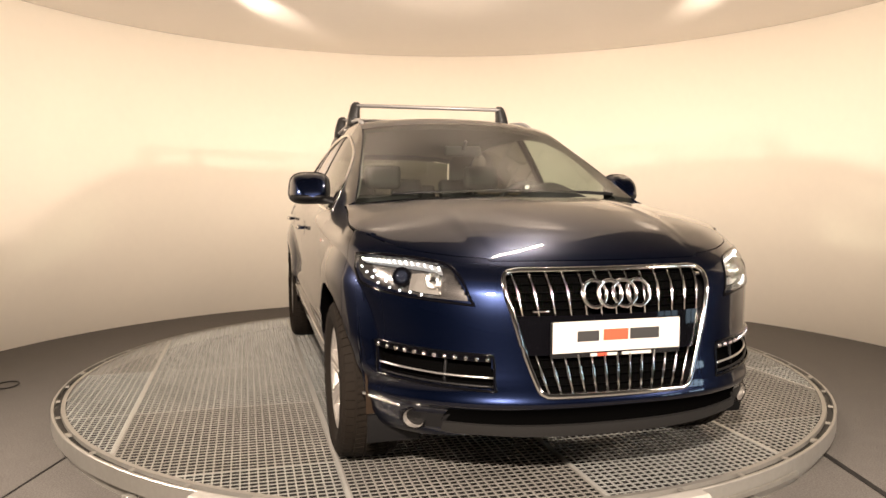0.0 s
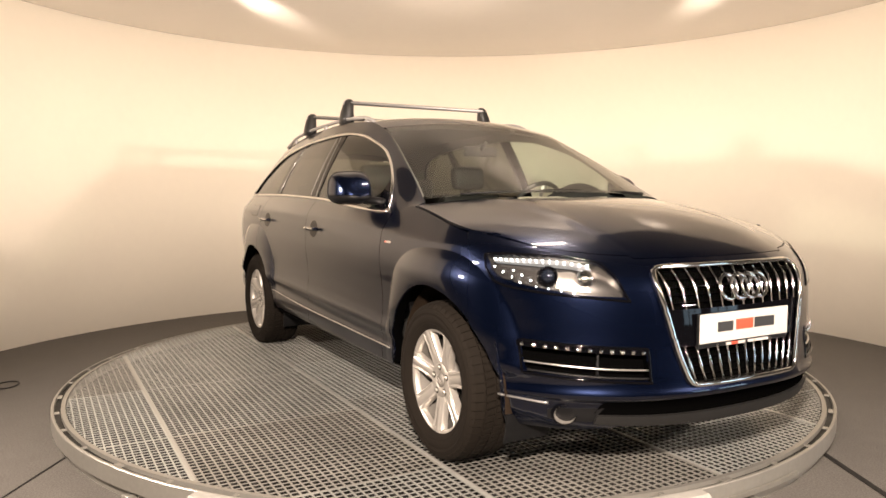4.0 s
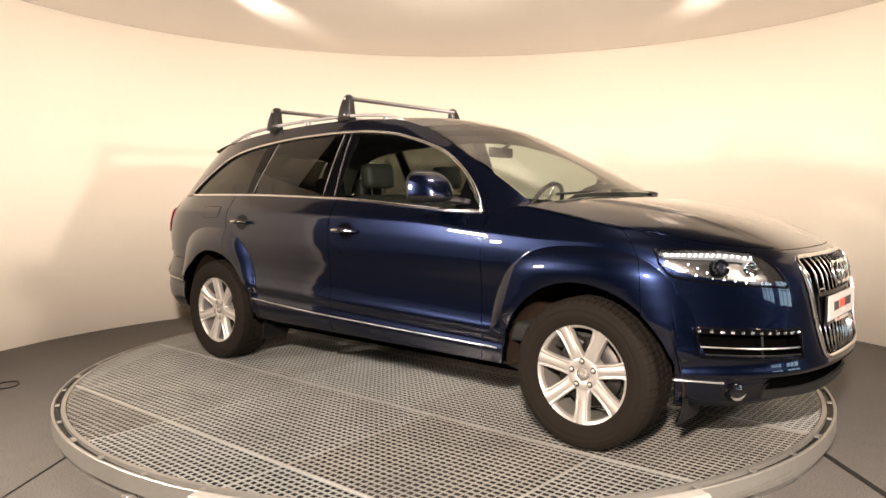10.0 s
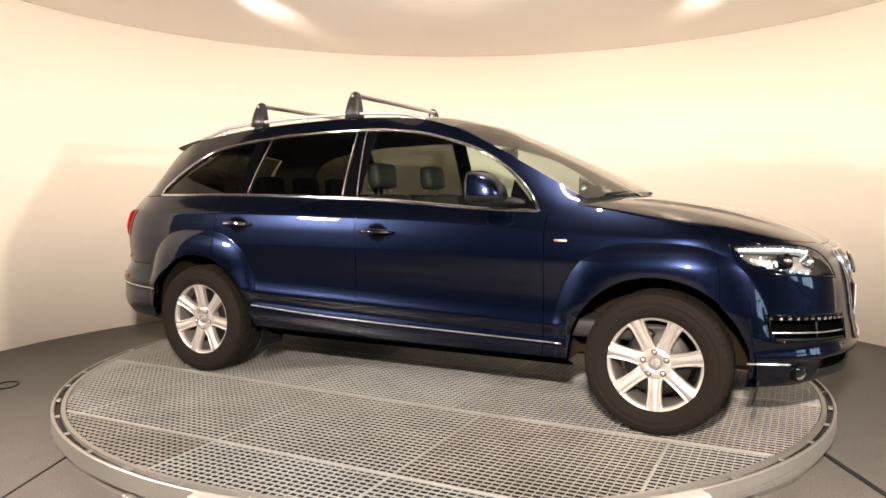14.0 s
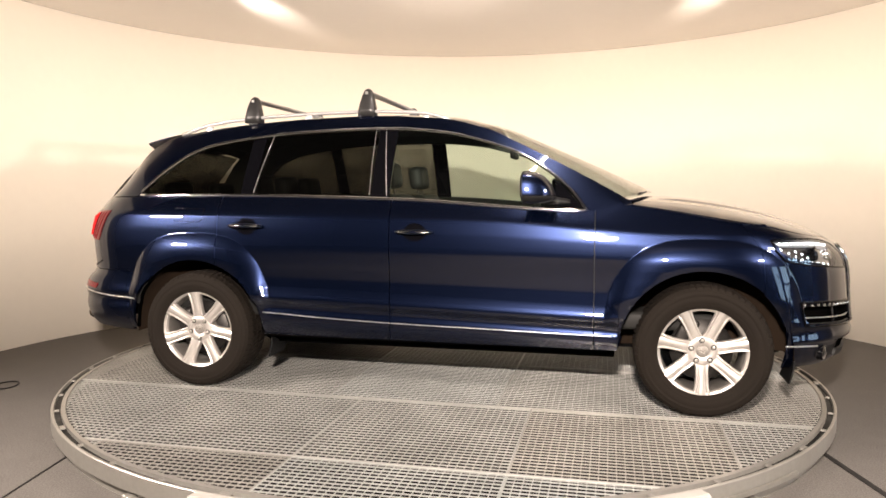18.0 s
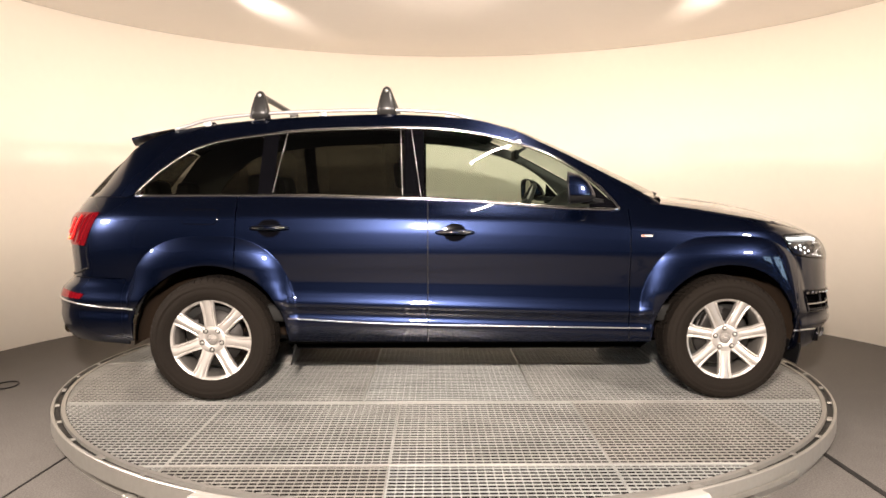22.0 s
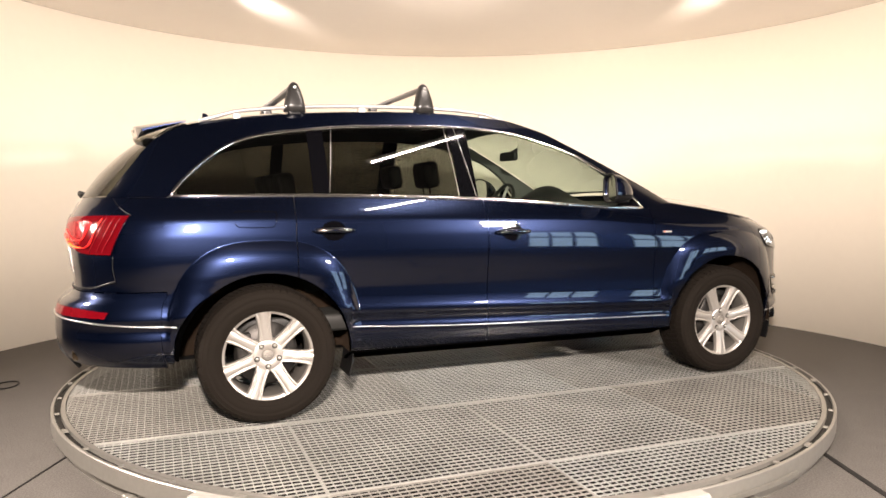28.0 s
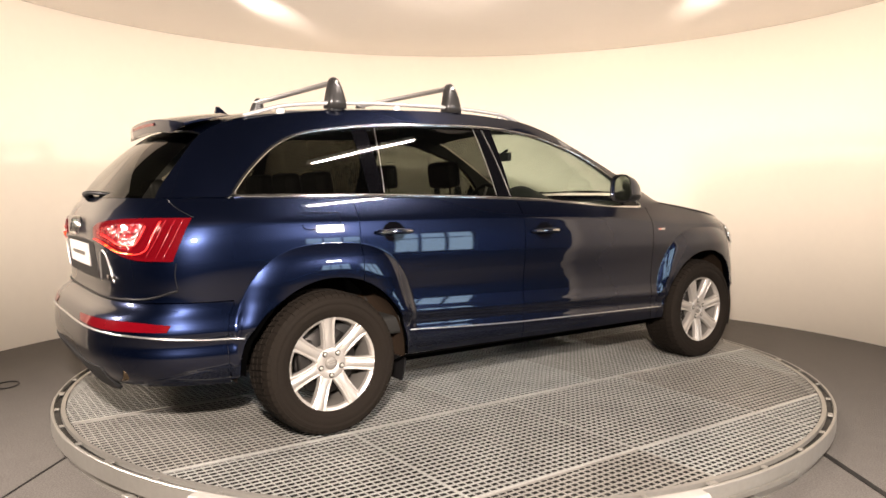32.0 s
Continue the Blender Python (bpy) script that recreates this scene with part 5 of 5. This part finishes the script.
def roof_rails():
    rail_z = curve([(-1.80, 1.600), (-1.70, 1.630), (-1.60, 1.660), (-1.2, 1.702), (-0.85, 1.717), (-0.5, 1.722), (-0.15, 1.707), (-0.02, 1.680), (0.04, 1.655)])
    for s in (-1, 1):
        path = [(x, s * (0.575 + 0.02 * abs(k / 40 - 0.5)), rail_z(x)) for k, x in ((k, -1.80 + 1.84 * k / 40) for k in range(41))]
        V, F = tube(path, 0.0135, 10, False, 0.85)
        mesh_ob("roof_rail", V, F, M_BAR, CAR, "satin aluminium roof rail")
        for x in (-1.60, -0.89, -0.12):
            part("rail_foot", box(x, s * 0.578, rail_z(x) - 0.028, 0.045, 0.020, 0.04, 0.006), M_BAR, CAR)
    rack = tagged(new("roof_rack"), "two aluminium cross bars on black feet clamped to the roof rails", "roof rack")
    for x, zt in ((-0.50, 1.868), (-1.28, 1.838)):
        for s in (-1, 1):
            V, F = [], []
            z0 = rail_z(x) - 0.028
            secs = [(0.0, 0.062, 0.048, 0.0), (0.25, 0.058, 0.045, 0.0), (0.5, 0.048, 0.041, 0.004), (0.75, 0.036, 0.036, 0.012), (0.92, 0.024, 0.03, 0.018), (1.0, 0.010, 0.018, 0.022)]
            n = 20
            for t, rx, ry, lean in secs:
                for k in range(n):
                    a = 2 * math.pi * k / n
                    sg = lambda w: math.copysign(abs(w) ** 0.65, w)
                    V.append((x + rx * sg(math.cos(a)), s * (0.568 - lean) + ry * sg(math.sin(a)), z0 + (zt - z0) * t))
            for i in range(len(secs) - 1):
                for k in range(n):
                    a, b = i * n + k, i * n + (k + 1) % n
                    F.append((a, b, b + n, a + n))
            F += [tuple(range(n - 1, -1, -1)), tuple(range((len(secs) - 1) * n, len(secs) * n))]
            ft = mesh_ob("foot", V, F, M_FOOT, rack, "black plastic foot")
            V, F = lathe([(0.0, -0.006), (0.009, -0.005), (0.011, 0.0)], 14)
            V = [(a + x, s * (0.568 - 0.016) + (-b if s > 0 else b) + s * 0.036, c + zt - 0.03) for a, b, c in V]
            mesh_ob("lock", V, F, M_SATIN, ft, "round metal lock")
            part("clamp", box(x, s * 0.565, z0 - 0.004, 0.07, 0.05, 0.03, 0.006), M_BLACK, ft)
        V, F = [], []
        prof = [(0.030 * math.cos(2 * math.pi * k / 16), 0.0125 * math.sin(2 * math.pi * k / 16)) for k in range(16)]
        for y in (-0.548, 0.548):
            V += [(x + a, y, zt - 0.026 + b) for a, b in prof]
        F = [(k, (k + 1) % 16, 16 + (k + 1) % 16, 16 + k) for k in range(16)] + [tuple(range(16)), tuple(range(31, 15, -1))]
        br = mesh_ob("cross_bar", V, F, M_BAR, rack, "brushed aluminium cross bar")
        part("slot_strip", box(x, 0, zt - 0.0132, 0.014, 1.06, 0.002), M_BLACK, br, "black rubber slot strip", smooth=False)
    return rack


def rounded(cx, cy, cz, sx, sy, sz, m, name, parent, label="", lean=0, bevel=0.05):
    bm = bmesh.new()
    bmesh.ops.create_cube(bm, size=1)
    bmesh.ops.scale(bm, vec=(sx, sy, sz), verts=bm.verts)
    bmesh.ops.bevel(bm, geom=bm.edges[:], offset=min(bevel, 0.45 * min(sx, sy, sz)), segments=3, affect="EDGES", profile=0.6)
    bmesh.ops.transform(bm, matrix=pose(cx, cy, cz, 0, lean, 0), verts=bm.verts)
    return part(name, bm, m, parent, label)


def interior():
    for x, ys in ((-0.10, (-0.37, 0.37)), (-1.02, (-0.42, 0.0, 0.42)), (-1.72, (-0.30, 0.30))):
        third = x < -1.5
        for y in ys:
            st = new("seat")
            st.parent = CAR
            w = 0.50 if x > -0.5 else 0.42
            if not third:
                rounded(x + 0.12, y, 0.70, 0.52, w, 0.18, M_INTERIOR, "cushion", st, lean=-6)
            top = 1.20 if x > -0.5 else (1.12 if not third else 1.08)
            h = top - 0.62
            rounded(x - 0.22, y, 0.62 + h / 2, 0.15, w, h, M_INTERIOR, "backrest", st, "black leather backrest", lean=-14)
            hx = x - 0.22 - 0.25 * (top + 0.08 - 0.62 - h / 2)
            rounded(hx, y, top + 0.125, 0.10, 0.26, 0.17, M_INTERIOR, "headrest", st, "black leather headrest", lean=-8, bevel=0.045)
            for dy in (-0.06, 0.06):
                V, F = tube([(hx + 0.02, y + dy, top - 0.06), (hx, y + dy, top + 0.06)], 0.006, 6)
                mesh_ob("headrest_post", V, F, M_DARKMETAL, st)
    # dashboard
    V, F = sheet(lambda u, v: (1.14 - 0.56 * v, -0.80 + 1.60 * u, 1.135 + 0.022 * math.sin(math.pi * v) - 0.05 * v ** 3 + 0.12 * math.exp(-((u - 0.73) / 0.12) ** 2) * max(0, math.sin(math.pi * min(1, v * 1.1)))), 40, 16, 0.02)
    dash = mesh_ob("dashboard", V, F, M_SCREEN_BLACK, CAR, "black grained dashboard")
    rounded(0.66, 0.0, 0.88, 0.24, 1.5, 0.36, M_SCREEN_BLACK, "dashboard_body", CAR, bevel=0.06)
    rounded(0.30, 0.0, 0.70, 1.0, 0.24, 0.28, M_SCREEN_BLACK, "centre_console", CAR, bevel=0.05)
    sw = new("steering_wheel")
    sw.parent = CAR
    m = pose(0.47, 0.37, 1.105, 0, -66, 0)
    V, F = tube([tuple(m @ Vector((0.185 * math.cos(a), 0.185 * math.sin(a), 0))) for a in (2 * math.pi * k / 36 for k in range(36))], 0.015, 8, True)
    mesh_ob("rim", V, F, M_INTERIOR, sw)
    V, F = lathe([(0.0, 0.03), (0.05, 0.028), (0.07, 0.01), (0.07, -0.03)], 20, "z")
    mesh_ob("airbag_hub", [tuple(m @ Vector(v)) for v in V], F, M_INTERIOR, sw)
    for a in (0, 90, 180):
        a = math.radians(a - 90)
        V, F = tube([tuple(m @ Vector((r * math.cos(a), r * math.sin(a), 0))) for r in (0.05, 0.12, 0.18)], 0.014, 6, False, 0.6)
        mesh_ob("spoke", V, F, M_SATIN, sw)
    # inside mirror and sensor
    mi = new("inside_mirror")
    mi.parent = CAR
    rounded(0.36, 0.0, 1.475, 0.035, 0.24, 0.065, M_SCREEN_BLACK, "mirror_body", mi, bevel=0.015)
    V, F = tube([(0.37, 0, 1.49), (0.43, 0, 1.53)], 0.012, 8)
    mesh_ob("mirror_stem", V, F, M_SCREEN_BLACK, mi)
    # linings
    lining_z = lambda x: max(0.5, arch_z(x) + 0.03)
    V, F = sheet(lambda u, v: (0.20 - 2.1 * v, (1 - 2 * u) * (roof_y(0.20 - 2.1 * v) - 0.02), roof_z(0.20 - 2.1 * v) - 0.035 + 0.04 * (1 - (1 - 2 * u) ** 2)), 16, 24, 0)
    mesh_ob("headliner", V, F, M_HEADLINER, CAR, "grey cloth headliner")
    for s in (-1, 1):
        V, F = sheet(lambda u, v: (-2.05 + 3.1 * u, s * (side(-2.05 + 3.1 * u, lining_z(-2.05 + 3.1 * u) + (belt_z(-2.05 + 3.1 * u) - lining_z(-2.05 + 3.1 * u)) * v) - 0.045), lining_z(-2.05 + 3.1 * u) + (belt_z(-2.05 + 3.1 * u) - lining_z(-2.05 + 3.1 * u)) * v), 60, 8, 0)
        mesh_ob("door_lining", V, F, M_INTERIOR, CAR, "black door lining")

        def pil(u, v):
            x = 1.05 - (1.05 + 2.2) * u
            z1 = roof_z(x) - 0.012
            z0 = min(dlo_top(x) + 0.0, z1)
            z = z0 + (z1 - z0) * v
            return (x, s * (upper(x, z) - 0.03), z)
        V, F = sheet(pil, 80, 4, 0)
        mesh_ob("pillar_lining", V, F, M_HEADLINER, CAR, "grey pillar lining")
    V, F = sheet(lambda u, v: (1.06 - 0.06 * v, -0.85 + 1.7 * u, 0.45 + 0.68 * v), 4, 4, 0)
    mesh_ob("bulkhead", V, F, M_BLACK, CAR)
    V, F = sheet(lambda u, v: (-2.30 + 0.04 * v, -0.70 + 1.4 * u, 0.5 + 0.62 * v), 4, 4, 0)
    mesh_ob("tailgate_lining", V, F, M_INTERIOR, CAR)
    part("parcel_cover", box(-2.02, 0, 1.05, 0.42, 1.4, 0.02, 0.006), M_INTERIOR, CAR)
    part("radiator", box(2.15, 0, 0.62, 0.06, 1.1, 0.5, 0.01), M_BLACK, CAR)
    # wipers at the foot of the windscreen
    for y0, y1 in ((0.62, -0.02), (0.10, -0.62)):
        V, F = tube([(1.25 - 0.13 * (abs(y) / 0.8) ** 2.2 - 0.012, y, 1.222 - 0.028 * (abs(y) / 0.8) ** 2) for y in (y0 + (y1 - y0) * k / 10 for k in range(11))], [0.010] * 4 + [0.0065] * 7, 6)
        mesh_ob("wiper", V, F, M_BLACK, CAR, "black windscreen wiper")


headlights()
grille()
front_bumper_parts()
side_parts()
mirrors()
tail_parts()
RACK = roof_rails()
interior()
# ---- movement ----
OFFSET = (0.141, -0.011)


def turn(t):
    return -74.82 + 3.5408 * t - 0.0087889 * t * t + 0.00018389 * t ** 3


def motions():
    times = [2.0 * k for k in range(17)]
    walk(TABLE, [(t, pose(0, 0, 0, 0, 0, turn(t))) for t in times])
    for ob in (CAR, RACK):
        rows = []
        for t in times:
            m = pose(0, 0, 0, 0, 0, turn(t))
            rows.append((t, m @ pose(OFFSET[0], OFFSET[1], 0)))
        walk(ob, rows)


motions()
